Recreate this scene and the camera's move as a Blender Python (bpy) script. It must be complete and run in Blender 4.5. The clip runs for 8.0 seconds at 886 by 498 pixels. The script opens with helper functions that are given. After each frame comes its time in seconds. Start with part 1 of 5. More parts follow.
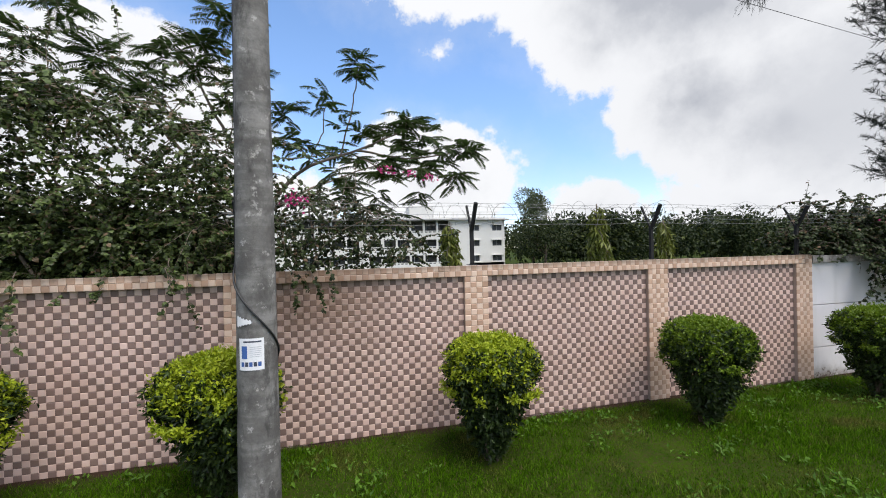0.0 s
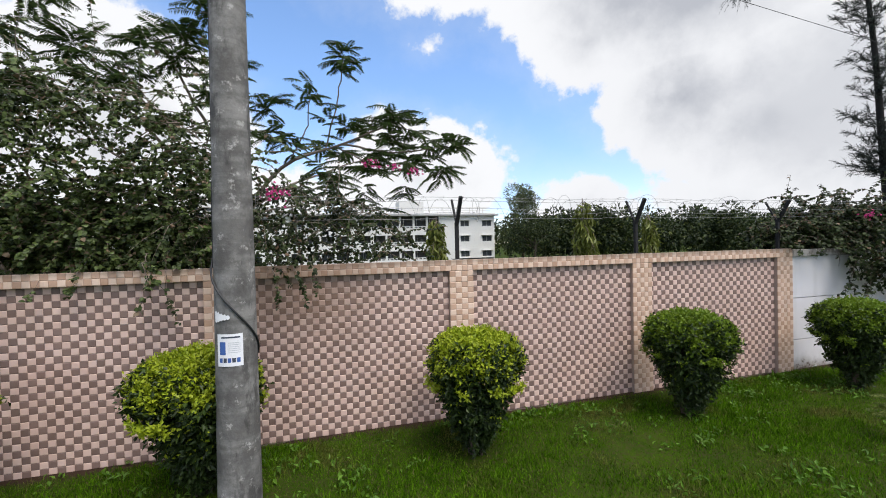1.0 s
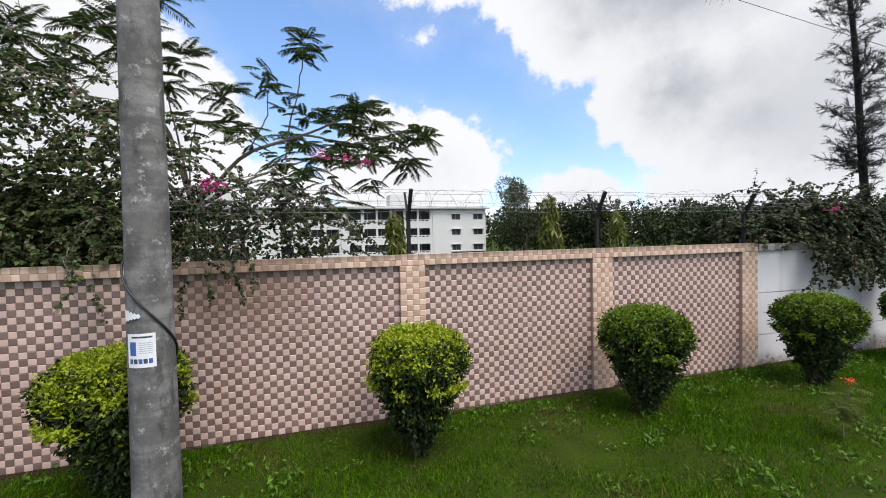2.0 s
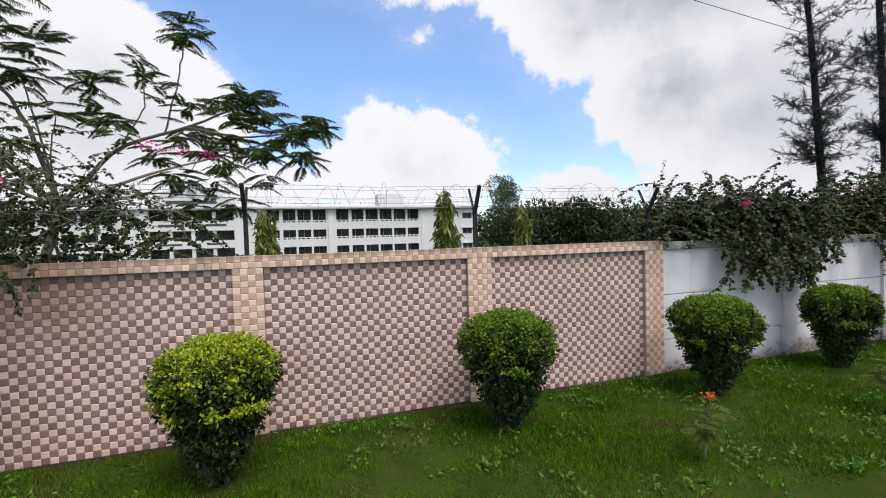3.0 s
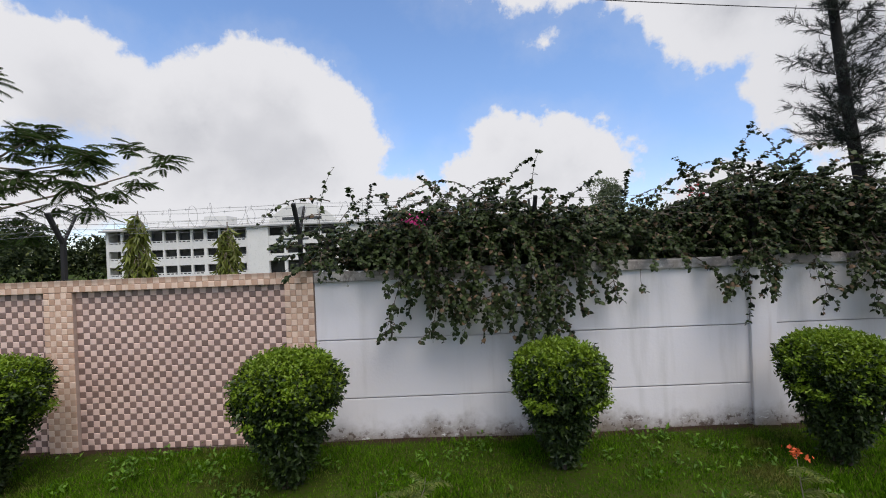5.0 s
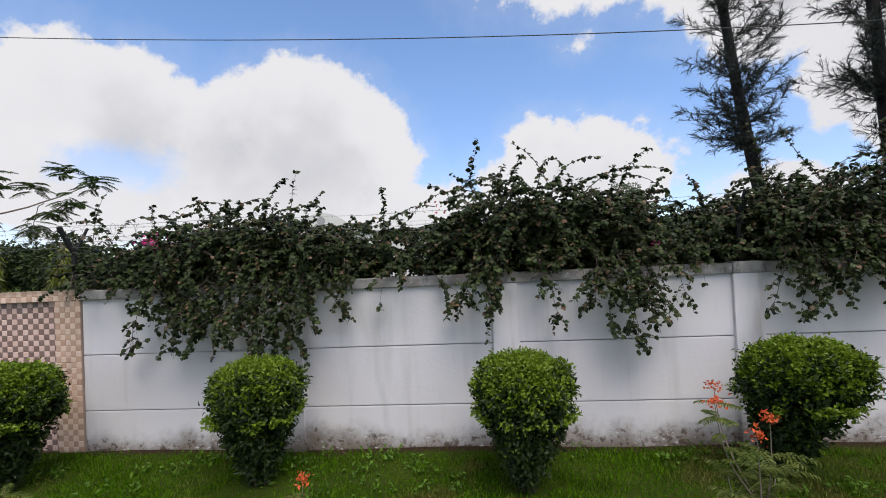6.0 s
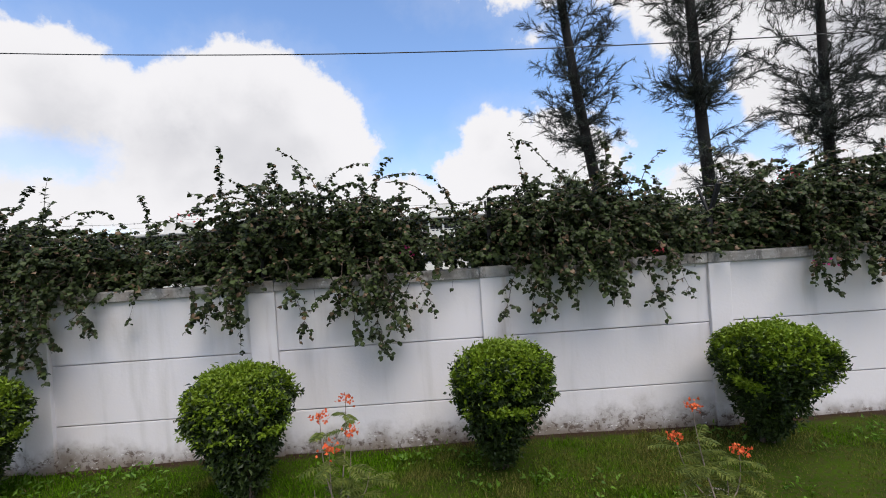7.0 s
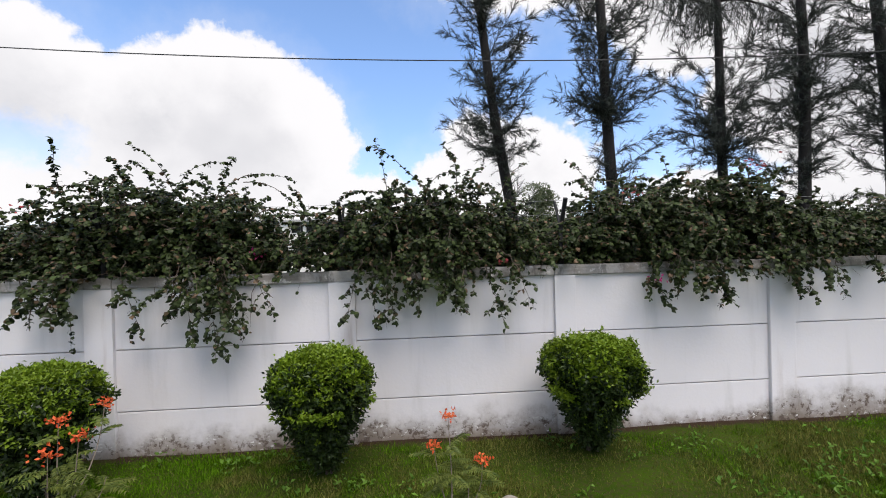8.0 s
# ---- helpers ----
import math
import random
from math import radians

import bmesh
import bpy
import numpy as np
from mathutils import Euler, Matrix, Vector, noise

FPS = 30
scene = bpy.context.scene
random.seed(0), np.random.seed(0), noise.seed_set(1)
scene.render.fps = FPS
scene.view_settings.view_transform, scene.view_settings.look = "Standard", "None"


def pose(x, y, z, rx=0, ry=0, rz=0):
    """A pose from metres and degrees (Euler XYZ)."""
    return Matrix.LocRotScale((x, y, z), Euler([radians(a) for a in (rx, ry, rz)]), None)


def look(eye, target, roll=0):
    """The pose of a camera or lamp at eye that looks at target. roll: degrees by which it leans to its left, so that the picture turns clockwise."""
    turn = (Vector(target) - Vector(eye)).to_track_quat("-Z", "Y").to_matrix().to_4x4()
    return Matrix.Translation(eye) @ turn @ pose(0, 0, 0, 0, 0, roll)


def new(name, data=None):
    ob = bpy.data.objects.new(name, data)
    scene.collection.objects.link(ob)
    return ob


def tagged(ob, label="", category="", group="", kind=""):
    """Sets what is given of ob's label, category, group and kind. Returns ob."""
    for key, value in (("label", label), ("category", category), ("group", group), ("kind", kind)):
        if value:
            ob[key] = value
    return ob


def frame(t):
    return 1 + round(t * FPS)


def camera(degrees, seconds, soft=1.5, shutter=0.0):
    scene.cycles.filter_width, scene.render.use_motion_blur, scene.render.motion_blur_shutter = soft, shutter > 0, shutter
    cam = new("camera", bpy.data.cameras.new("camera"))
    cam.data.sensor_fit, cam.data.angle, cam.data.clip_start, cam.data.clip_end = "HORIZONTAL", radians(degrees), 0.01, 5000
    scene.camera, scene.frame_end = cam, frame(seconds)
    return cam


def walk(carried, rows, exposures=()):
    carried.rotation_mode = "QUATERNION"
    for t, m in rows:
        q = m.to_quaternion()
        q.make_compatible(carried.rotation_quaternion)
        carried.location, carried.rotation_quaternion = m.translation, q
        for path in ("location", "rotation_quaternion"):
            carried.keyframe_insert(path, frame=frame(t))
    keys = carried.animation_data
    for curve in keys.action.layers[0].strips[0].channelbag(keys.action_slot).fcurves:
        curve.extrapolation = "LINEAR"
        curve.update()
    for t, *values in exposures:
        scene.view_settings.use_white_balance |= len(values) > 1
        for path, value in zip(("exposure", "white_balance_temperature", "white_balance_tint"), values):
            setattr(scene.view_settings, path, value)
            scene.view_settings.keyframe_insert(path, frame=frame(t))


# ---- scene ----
cam = camera(92.9, 8.0, soft=1.0)
PATH = [
    (0, (0.021, -4.942, 2.162), (0.53, -3.008, 2.158), -1.2),
    (0.5, (0.044, -4.955, 2.162), (0.575, -3.027, 2.144), -1.2),
    (1, (0.093, -4.931, 2.145), (0.646, -3.009, 2.119), -1.3),
    (2.5, (1.362, -4.923, 2.142), (1.949, -3.012, 2.075), -1.3),
    (3, (2.455, -4.95, 2.097), (3.042, -3.039, 2.035), -1.6),
    (3.5, (3.777, -4.957, 2.123), (4.312, -3.031, 2.065), -1.6),
    (4, (5.404, -4.99, 2.127), (5.76, -3.022, 2.09), -1.7),
    (4.2, (6.095, -4.972, 2.145), (6.339, -2.987, 2.113), -1.6),
    (5.3, (9.941, -4.765, 2.14), (9.911, -2.765, 2.152), -2.45),
    (5.5, (10.636, -4.783, 2.118), (10.576, -2.784, 2.143), -2.4),
    (6, (12.278, -4.754, 2.123), (12.121, -2.761, 2.162), -2.7),
    (6.5, (13.499, -4.674, 2.121), (13.461, -2.675, 2.144), -2.4),
    (7, (14.552, -4.699, 2.182), (14.588, -2.699, 2.171), -3.7),
    (7.5, (15.345, -4.729, 2.163), (15.472, -2.733, 2.151), -1.3),
    (8, (15.987, -4.783, 2.157), (16.133, -2.788, 2.151), -1.5),
]
walk(cam, [(t, look(eye, aim, roll)) for t, eye, aim, roll in PATH],
     [(0.0, 0.15, 6500, 10), (1.0, 0.15, 6500, 10), (2.5, 0.16, 6500, 11), (3.5, -0.01, 6500, 12), (4.0, -0.12, 6500, 12), (5.5, -0.15, 6500, 12),
      (6.5, -0.02, 6600, 12), (7.0, 0.04, 6600, 12), (8.0, 0.17, 6650, 12)])

# ---------------------------------------------------------------- light
SUN_EL, SUN_AZ = 63.0, 154.0          # azimuth from +y towards +x
world = bpy.data.worlds.new("sky")
scene.world = world
world.use_nodes = True
wt = world.node_tree
wt.nodes.clear()


def wmath(op, a, b=None, c=None):
    n = wt.nodes.new("ShaderNodeMath")
    n.operation = op
    for i, v in enumerate((a, b, c)):
        if v is None:
            continue
        if isinstance(v, (int, float)):
            n.inputs[i].default_value = v
        else:
            wt.links.new(v, n.inputs[i])
    return n.outputs[0]


def wnoise(vec, scale, detail, rough=0.55):
    n = wt.nodes.new("ShaderNodeTexNoise")
    n.inputs["Scale"].default_value = scale
    n.inputs["Detail"].default_value = detail
    n.inputs["Roughness"].default_value = rough
    wt.links.new(vec, n.inputs["Vector"])
    return n.outputs["Fac"]


def wmix(fac, a, b):
    n = wt.nodes.new("ShaderNodeMix")
    n.data_type = "RGBA"
    for sock, v in ((n.inputs[0], fac), (n.inputs[6], a), (n.inputs[7], b)):
        if isinstance(v, tuple):
            sock.default_value = (*v, 1)
        elif isinstance(v, (int, float)):
            sock.default_value = v
        else:
            wt.links.new(v, sock)
    return n.outputs[2]


def wramp(v, lo, hi):
    n = wt.nodes.new("ShaderNodeMapRange")
    n.interpolation_type = "SMOOTHSTEP"
    n.inputs["From Min"].default_value = lo
    n.inputs["From Max"].default_value = hi
    wt.links.new(v, n.inputs["Value"])
    return n.outputs["Result"]


coord = wt.nodes.new("ShaderNodeTexCoord").outputs["Generated"]
sep = wt.nodes.new("ShaderNodeSeparateXYZ")
wt.links.new(coord, sep.inputs[0])
az = wmath("DEGREES", wmath("ARCTAN2", sep.outputs[0], sep.outputs[1]))
el = wmath("DEGREES", wmath("ARCSINE", sep.outputs[2]))
n_big = wnoise(coord, 7.0, 6.0, 0.6)
n_fine = wnoise(coord, 22.0, 5.0, 0.62)
n_soft = wnoise(coord, 3.2, 3.0)
# cumulus banks: azimuth, elevation, half width, half height (degrees)
BANKS = [(47, 31, 26, 14.5), (60, 13, 19.5, 13), (20, 33, 19, 5.5), (34, 4.5, 7, 4.5), (13, 9, 13, 8), (8, 13, 5, 5),
         (-22, 13.5, 15.5, 12.3), (-43, 13.5, 13, 11.5), (-31, 12, 12, 10), (-9, 5.5, 13, 5.5), (-62, 14, 16, 12), (47, 15.5, 11.5, 9), (70, 36, 25, 20),
         (14.7, 25.2, 2.0, 1.0), (52, 4, 14, 5), (36, 24, 9, 6.5)]
field = None
for a, e, ra, re in BANKS:
    da = wmath("DIVIDE", wmath("SUBTRACT", az, a), ra)
    de = wmath("DIVIDE", wmath("SUBTRACT", el, e), re)
    r2 = wmath("ADD", wmath("MULTIPLY", da, da), wmath("MULTIPLY", de, de))
    v = wmath("SUBTRACT", 1.0, wmath("SQRT", r2))
    v = wmath("MULTIPLY", v, min(ra, re) / 8.0)
    field = v if field is None else wmath("MAXIMUM", field, v)
# a blue gap under the western bank
da = wmath("DIVIDE", wmath("SUBTRACT", az, -41.5), 8.0)
de = wmath("DIVIDE", wmath("SUBTRACT", el, 11.4), 3.1)
gap = wmath("SUBTRACT", 1.0, wmath("SQRT", wmath("ADD", wmath("MULTIPLY", da, da), wmath("MULTIPLY", de, de))))
# the sky overhead and behind: scattered cloud
over = wmath("SUBTRACT", wnoise(coord, 2.6, 5.0), 0.47)
gate = wmath("MAXIMUM", wramp(el, 36, 46), wramp(wmath("ABSOLUTE", az), 72, 85))
over = wmath("SUBTRACT", wmath("MULTIPLY", over, 2.5), wmath("MULTIPLY", wmath("SUBTRACT", 1.0, gate), 3.0))
field = wmath("MAXIMUM", field, over)
rag = wmath("ADD", wmath("MULTIPLY", wmath("SUBTRACT", n_big, 0.5), 0.75), wmath("MULTIPLY", wmath("SUBTRACT", n_fine, 0.5), 0.5))
field = wmath("ADD", field, rag)
mask = wramp(field, -0.02, 0.16)
veil = wmath("MULTIPLY", wramp(field, -0.4, 0.1), 0.12)
mask = wmath("MAXIMUM", mask, veil)
gap = wramp(wmath("ADD", gap, wmath("MULTIPLY", rag, 2.2)), 0.0, 0.75)
mask = wmath("MULTIPLY", mask, wmath("SUBTRACT", 1.0, wmath("MULTIPLY", gap, 0.62)))
sky = wt.nodes.new("ShaderNodeTexSky")
sky.sky_type = "NISHITA"
sky.sun_disc = False
sky.sun_elevation = radians(SUN_EL)
sky.sun_rotation = radians(SUN_AZ)
sky.air_density, sky.dust_density, sky.ozone_density = 1.0, 0.15, 2.2
SKY_K = 0.135
blue = wt.nodes.new("ShaderNodeVectorMath")
blue.operation = "MULTIPLY"
wt.links.new(sky.outputs[0], blue.inputs[0])
wt.links.new(wmix(wramp(el, 2, 26), (SKY_K * 1.22, SKY_K * 1.27, SKY_K * 1.50), (SKY_K * 1.48, SKY_K * 1.60, SKY_K * 1.74)), blue.inputs[1])
grey = wmath("MULTIPLY", wmath("ADD", wmath("MULTIPLY", wramp(n_big, 0.5, 0.72), 0.14), wmath("ADD", wmath("MULTIPLY", wramp(n_soft, 0.40, 0.60), 0.46), wmath("MULTIPLY", wramp(az, 8, 34), 0.5))), wramp(field, 0.25, 1.3))
grey = wmath("ADD", grey, wmath("MULTIPLY", wramp(az, 18, 44), 0.13))
white = wmix(grey, (0.87, 0.88, 0.905), (0.47, 0.49, 0.54))
shade = wmix(mask, blue.outputs[0], white)
bg = wt.nodes.new("ShaderNodeBackground")
wt.links.new(shade, bg.inputs["Color"])
bg.inputs["Strength"].default_value = 1.0
wo = wt.nodes.new("ShaderNodeOutputWorld")
wt.links.new(bg.outputs[0], wo.inputs["Surface"])

sun = new("sun", bpy.data.lights.new("sun", "SUN"))
sun.data.energy, sun.data.angle, sun.data.color = 3.95, radians(42), (1.0, 0.945, 0.88)
_d = Vector((math.sin(radians(SUN_AZ)) * math.cos(radians(SUN_EL)), math.cos(radians(SUN_AZ)) * math.cos(radians(SUN_EL)), math.sin(radians(SUN_EL))))
sun.matrix_world = look(_d * 60, (0, 0, 0))

# ---------------------------------------------------------------- materials


class Mat:
    """A node material under construction."""

    def __init__(self, name, rough=0.7, metal=0.0, spec=0.5):
        self.m = bpy.data.materials.new(name)
        self.m.use_nodes = True
        self.t = self.m.node_tree
        self.b = self.t.nodes["Principled BSDF"]
        self.b.inputs["Roughness"].default_value = rough
        self.b.inputs["Metallic"].default_value = metal
        self.b.inputs["Specular IOR Level"].default_value = spec
        self.obj = self.t.nodes.new("ShaderNodeTexCoord").outputs["Object"]
        self.geo = self.t.nodes.new("ShaderNodeNewGeometry")
        self.pos = self.geo.outputs["Position"]

    def put(self, sock, v):
        if isinstance(v, tuple):
            sock.default_value = (*v, 1) if len(v) == 3 and len(sock.default_value) == 4 else v
        elif isinstance(v, (int, float)):
            sock.default_value = v
        else:
            self.t.links.new(v, sock)

    def noise(self, scale, detail=4, rough=0.55, vec=None, stretch=None):
        vec = vec or self.pos
        if stretch:
            mp = self.t.nodes.new("ShaderNodeMapping")
            mp.inputs["Scale"].default_value = stretch
            self.t.links.new(vec, mp.inputs["Vector"])
            vec = mp.outputs[0]
        n = self.t.nodes.new("ShaderNodeTexNoise")
        n.inputs["Scale"].default_value = scale
        n.inputs["Detail"].default_value = detail
        n.inputs["Roughness"].default_value = rough
        self.t.links.new(vec, n.inputs["Vector"])
        return n.outputs["Fac"]

    def ramp(self, v, lo, hi, a=0.0, b=1.0):
        n = self.t.nodes.new("ShaderNodeMapRange")
        n.interpolation_type = "SMOOTHSTEP"
        for k, q in (("From Min", lo), ("From Max", hi), ("To Min", a), ("To Max", b)):
            n.inputs[k].default_value = q
        self.t.links.new(v, n.inputs["Value"])
        return n.outputs["Result"]

    def mix(self, fac, a, b, mode="MIX"):
        n = self.t.nodes.new("ShaderNodeMix")
        n.data_type = "RGBA"
        n.blend_type = mode
        self.put(n.inputs[0], fac)
        self.put(n.inputs[6], a)
        self.put(n.inputs[7], b)
        return n.outputs[2]

    def math(self, op, a, b=0.0):
        n = self.t.nodes.new("ShaderNodeMath")
        n.operation = op
        self.put(n.inputs[0], a)
        self.put(n.inputs[1], b)
        return n.outputs[0]

    def rand(self):
        """A number of its own for each object and each loose piece."""
        o = self.t.nodes.new("ShaderNodeObjectInfo").outputs["Random"]
        return self.math("FRACT", self.math("ADD", o, self.geo.outputs["Random Per Island"]))

    def island(self):
        return self.geo.outputs["Random Per Island"]

    def height(self):
        s = self.t.nodes.new("ShaderNodeSeparateXYZ")
        self.t.links.new(self.pos, s.inputs[0])
        return s.outputs[2]

    def color(self, v):
        self.put(self.b.inputs["Base Color"], v)
        return self

    def rough(self, v):
        self.put(self.b.inputs["Roughness"], v)
        return self

    def bump(self, h, strength=0.3, dist=0.01):
        n = self.t.nodes.new("ShaderNodeBump")
        n.inputs["Strength"].default_value = strength
        n.inputs["Distance"].default_value = dist
        self.t.links.new(h, n.inputs["Height"])
        self.t.links.new(n.outputs[0], self.b.inputs["Normal"])
        return self

    def translucent(self, col, amount):
        tr = self.t.nodes.new("ShaderNodeBsdfTranslucent")
        self.put(tr.inputs[0], col)
        mx = self.t.nodes.new("ShaderNodeMixShader")
        mx.inputs[0].default_value = amount
        out = self.t.nodes["Material Output"]
        self.t.links.new(self.b.outputs[0], mx.inputs[1])
        self.t.links.new(tr.outputs[0], mx.inputs[2])
        self.t.links.new(mx.outputs[0], out.inputs["Surface"])
        return self


def leaf_mat(name, dark, light, rough=0.5, trans=0.3, tint=None, share=0.0, spec=0.3):
    m = Mat(name, rough, spec=spec)
    c = m.mix(m.island(), dark, light)
    patch = m.ramp(m.noise(3.0, 3), 0.35, 0.65)
    c = m.mix(m.math("MULTIPLY", patch, 0.45), c, tuple(0.6 * q for q in light))
    if tint:
        pick = m.ramp(m.math("FRACT", m.math("MULTIPLY", m.island(), 17.3)), 1 - share, 1 - share + 0.01)
        c = m.mix(pick, c, tint)
    m.color(c)
    m.translucent(c, trans)
    return m.m


def plain_mat(name, col, rough=0.6, metal=0.0, var=0.25, scale=8.0, bump=0.15):
    m = Mat(name, rough, metal)
    n = m.noise(scale, 5)
    c = m.mix(n, tuple(q * (1 - var) for q in col), tuple(min(1, q * (1 + var)) for q in col))
    c = m.mix(m.math("MULTIPLY", m.ramp(m.noise(scale * 7, 3), 0.5, 0.75), 0.35), c, tuple(q * 0.7 for q in col))
    m.color(c)
    if bump:
        m.bump(m.noise(scale * 6, 4), bump, 0.01)
    return m.m


def tile_mat(name, lo, hi, rough=0.42):
    m = Mat(name, rough)
    c = m.mix(m.rand(), lo, hi)
    c = m.mix(m.math("MULTIPLY", m.ramp(m.noise(1.1, 4), 0.45, 0.75), 0.22), c, tuple(q * 0.72 for q in lo))
    c = m.mix(m.math("MULTIPLY", m.noise(60, 3), 0.22), c, tuple(min(1, q * 1.3) for q in hi))
    # streaks that run down from the coping
    st = m.ramp(m.noise(1.0, 4, vec=m.pos, stretch=(9, 9, 0.7)), 0.58, 0.8)
    c = m.mix(m.math("MULTIPLY", st, 0.3), c, (0.13, 0.10, 0.08))
    mould = m.ramp(m.math("ADD", m.height(), m.math("MULTIPLY", m.noise(6, 5, 0.65), 0.12)), 1.92, 2.0)
    c = m.mix(m.math("MULTIPLY", mould, 0.6), c, (0.14, 0.10, 0.07))
    # brown dirt and the creeper's shade below the coping, both painted here
    sx = m.t.nodes.new("ShaderNodeSeparateXYZ")
    m.t.links.new(m.pos, sx.inputs[0])
    shade_dirt = m.math("MULTIPLY", m.ramp(sx.outputs[0], -1.3, -0.5), m.ramp(sx.outputs[0], 0.1, 1.1, 1.0, 0.0))
    shade_dirt = m.math("MULTIPLY", shade_dirt, m.ramp(m.math("ADD", m.height(), m.math("MULTIPLY", m.noise(2.4, 5, 0.6), 1.1)), 1.2, 2.2))
    c = m.mix(m.math("MULTIPLY", shade_dirt, 0.6), c, (0.15, 0.085, 0.05))
    m.color(c).bump(m.noise(45, 3), 0.12, 0.004)
    m.rough(m.ramp(m.noise(9, 3), 0.3, 0.7, rough - 0.1, rough + 0.2))
    return m.m


M_TILE_P = tile_mat("tile_pink", (0.585, 0.405, 0.345), (0.68, 0.495, 0.425))
M_TILE_B = tile_mat("tile_brown", (0.165, 0.108, 0.090), (0.235, 0.155, 0.130))
M_TILE_C = tile_mat("tile_cream", (0.62, 0.445, 0.34), (0.71, 0.54, 0.43))
M_TILE_T = tile_mat("tile_tan", (0.40, 0.25, 0.17), (0.55, 0.365, 0.265))
M_GROUT = plain_mat("grout", (0.40, 0.30, 0.25), 0.9, var=0.2)


def whitewash(name, streak, tone):
    m = Mat(name, 0.75)
    c = m.mix(m.noise(0.9, 4), (0.645, 0.622, 0.632), (0.735, 0.708, 0.720))
    st = m.ramp(m.noise(1.0, 5, vec=m.pos, stretch=(5, 5, 0.55)), 0.52, 0.8)
    c = m.mix(m.math("MULTIPLY", st, streak), c, tone)
    mildew = m.math("ADD", m.height(), m.math("ADD", m.math("MULTIPLY", m.noise(2.6, 5, 0.65), -0.62), m.math("MULTIPLY", m.noise(0.55, 2), -0.5)))
    low = m.ramp(mildew, -0.66, -0.25, 1.0, 0.0)
    c = m.mix(m.math("MULTIPLY", low, 0.92), c, (0.165, 0.130, 0.095))
    speck = m.ramp(m.noise(16, 6, 0.7), 0.51, 0.59)
    flake = m.math("MULTIPLY", speck, m.ramp(mildew, -0.55, -0.36, 1.0, 0.0))
    c = m.mix(flake, c, (0.10, 0.072, 0.055))
    peel = m.math("MULTIPLY", m.ramp(m.noise(11, 6, 0.7, stretch=(1, 1, 1.8)), 0.60, 0.64), m.ramp(mildew, -0.55, -0.32, 1.0, 0.0))
    c = m.mix(peel, c, (0.66, 0.65, 0.63))
    top = m.math("SUBTRACT", m.height(), m.math("MULTIPLY", m.noise(3.5, 5, 0.65), 0.5))
    c = m.mix(m.math("MULTIPLY", m.ramp(top, 1.55, 1.78), 0.55), c, (0.30, 0.27, 0.24))
    m.color(c)
    m.bump(m.math("ADD", m.noise(30, 5), m.math("MULTIPLY", flake, -0.6)), 0.25, 0.008)
    return m.m


M_WHITE = whitewash("whitewash", 0.4, (0.40, 0.385, 0.36))
M_WHITE_P = whitewash("stained_whitewash", 0.85, (0.40, 0.335, 0.30))


def concrete(name, lo, hi, blotch):
    m = Mat(name, 0.85)
    c = m.mix(m.ramp(m.noise(3.2, 6, 0.68), 0.36, 0.64), lo, hi)
    ring = m.ramp(m.noise(1.0, 4, vec=m.pos, stretch=(0.5, 0.5, 7)), 0.47, 0.6)
    c = m.mix(m.math("MULTIPLY", ring, 0.6), c, blotch)
    sp = m.ramp(m.noise(9, 7, 0.75), 0.57, 0.66)
    c = m.mix(m.math("MULTIPLY", sp, 0.8), c, tuple(min(1, q * 1.7) for q in hi))
    dk = m.ramp(m.noise(6, 6, 0.72, stretch=(1, 1, 0.35)), 0.52, 0.64)
    c = m.mix(m.math("MULTIPLY", dk, 0.75), c, tuple(q * 0.45 for q in lo))
    m.color(c).bump(m.noise(40, 6, 0.65), 0.45, 0.012)
    return m.m


M_POLE = concrete("weathered_concrete", (0.095, 0.09, 0.085), (0.25, 0.242, 0.23), (0.085, 0.08, 0.075))
M_COPING = concrete("grey_coping", (0.22, 0.20, 0.185), (0.40, 0.385, 0.37), (0.16, 0.14, 0.12))
M_STEEL = plain_mat("black_paint", (0.010, 0.010, 0.011), 0.85, var=0.3)
M_WIRE = plain_mat("galvanised_wire", (0.20, 0.205, 0.21), 0.5, 0.6, bump=0)
M_CABLE = plain_mat("rubber_cable", (0.02, 0.02, 0.022), 0.55, bump=0)
M_BARK = plain_mat("bark", (0.085, 0.062, 0.048), 0.9, var=0.4, scale=14, bump=0.5)
M_TWIG = plain_mat("twig", (0.17, 0.135, 0.105), 0.85, var=0.35, scale=14)
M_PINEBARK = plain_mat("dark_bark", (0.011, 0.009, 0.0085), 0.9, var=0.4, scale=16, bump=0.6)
M_PAPER = plain_mat("paper", (0.80, 0.80, 0.82), 0.8, var=0.05, bump=0)
M_INK = plain_mat("blue_ink", (0.05, 0.12, 0.36), 0.8, var=0.3, scale=40, bump=0)
M_INKD = plain_mat("dark_ink", (0.05, 0.06, 0.09), 0.8, var=0.3, scale=40, bump=0)
M_PLASTER = plain_mat("building_paint", (0.66, 0.65, 0.62), 0.8, var=0.08, scale=0.5)
M_ROOM = plain_mat("painted_dim_interior", (0.09, 0.09, 0.088), 0.9, var=0.3, scale=0.8, bump=0)
M_FRAME = plain_mat("window_paint", (0.05, 0.055, 0.06), 0.5, var=0.2)
M_ROOFG = plain_mat("roof_grey", (0.33, 0.33, 0.33), 0.8, var=0.2, scale=0.6)
M_STONE = plain_mat("pale_stone", (0.25, 0.225, 0.19), 0.85, var=0.2, scale=10, bump=0.4)

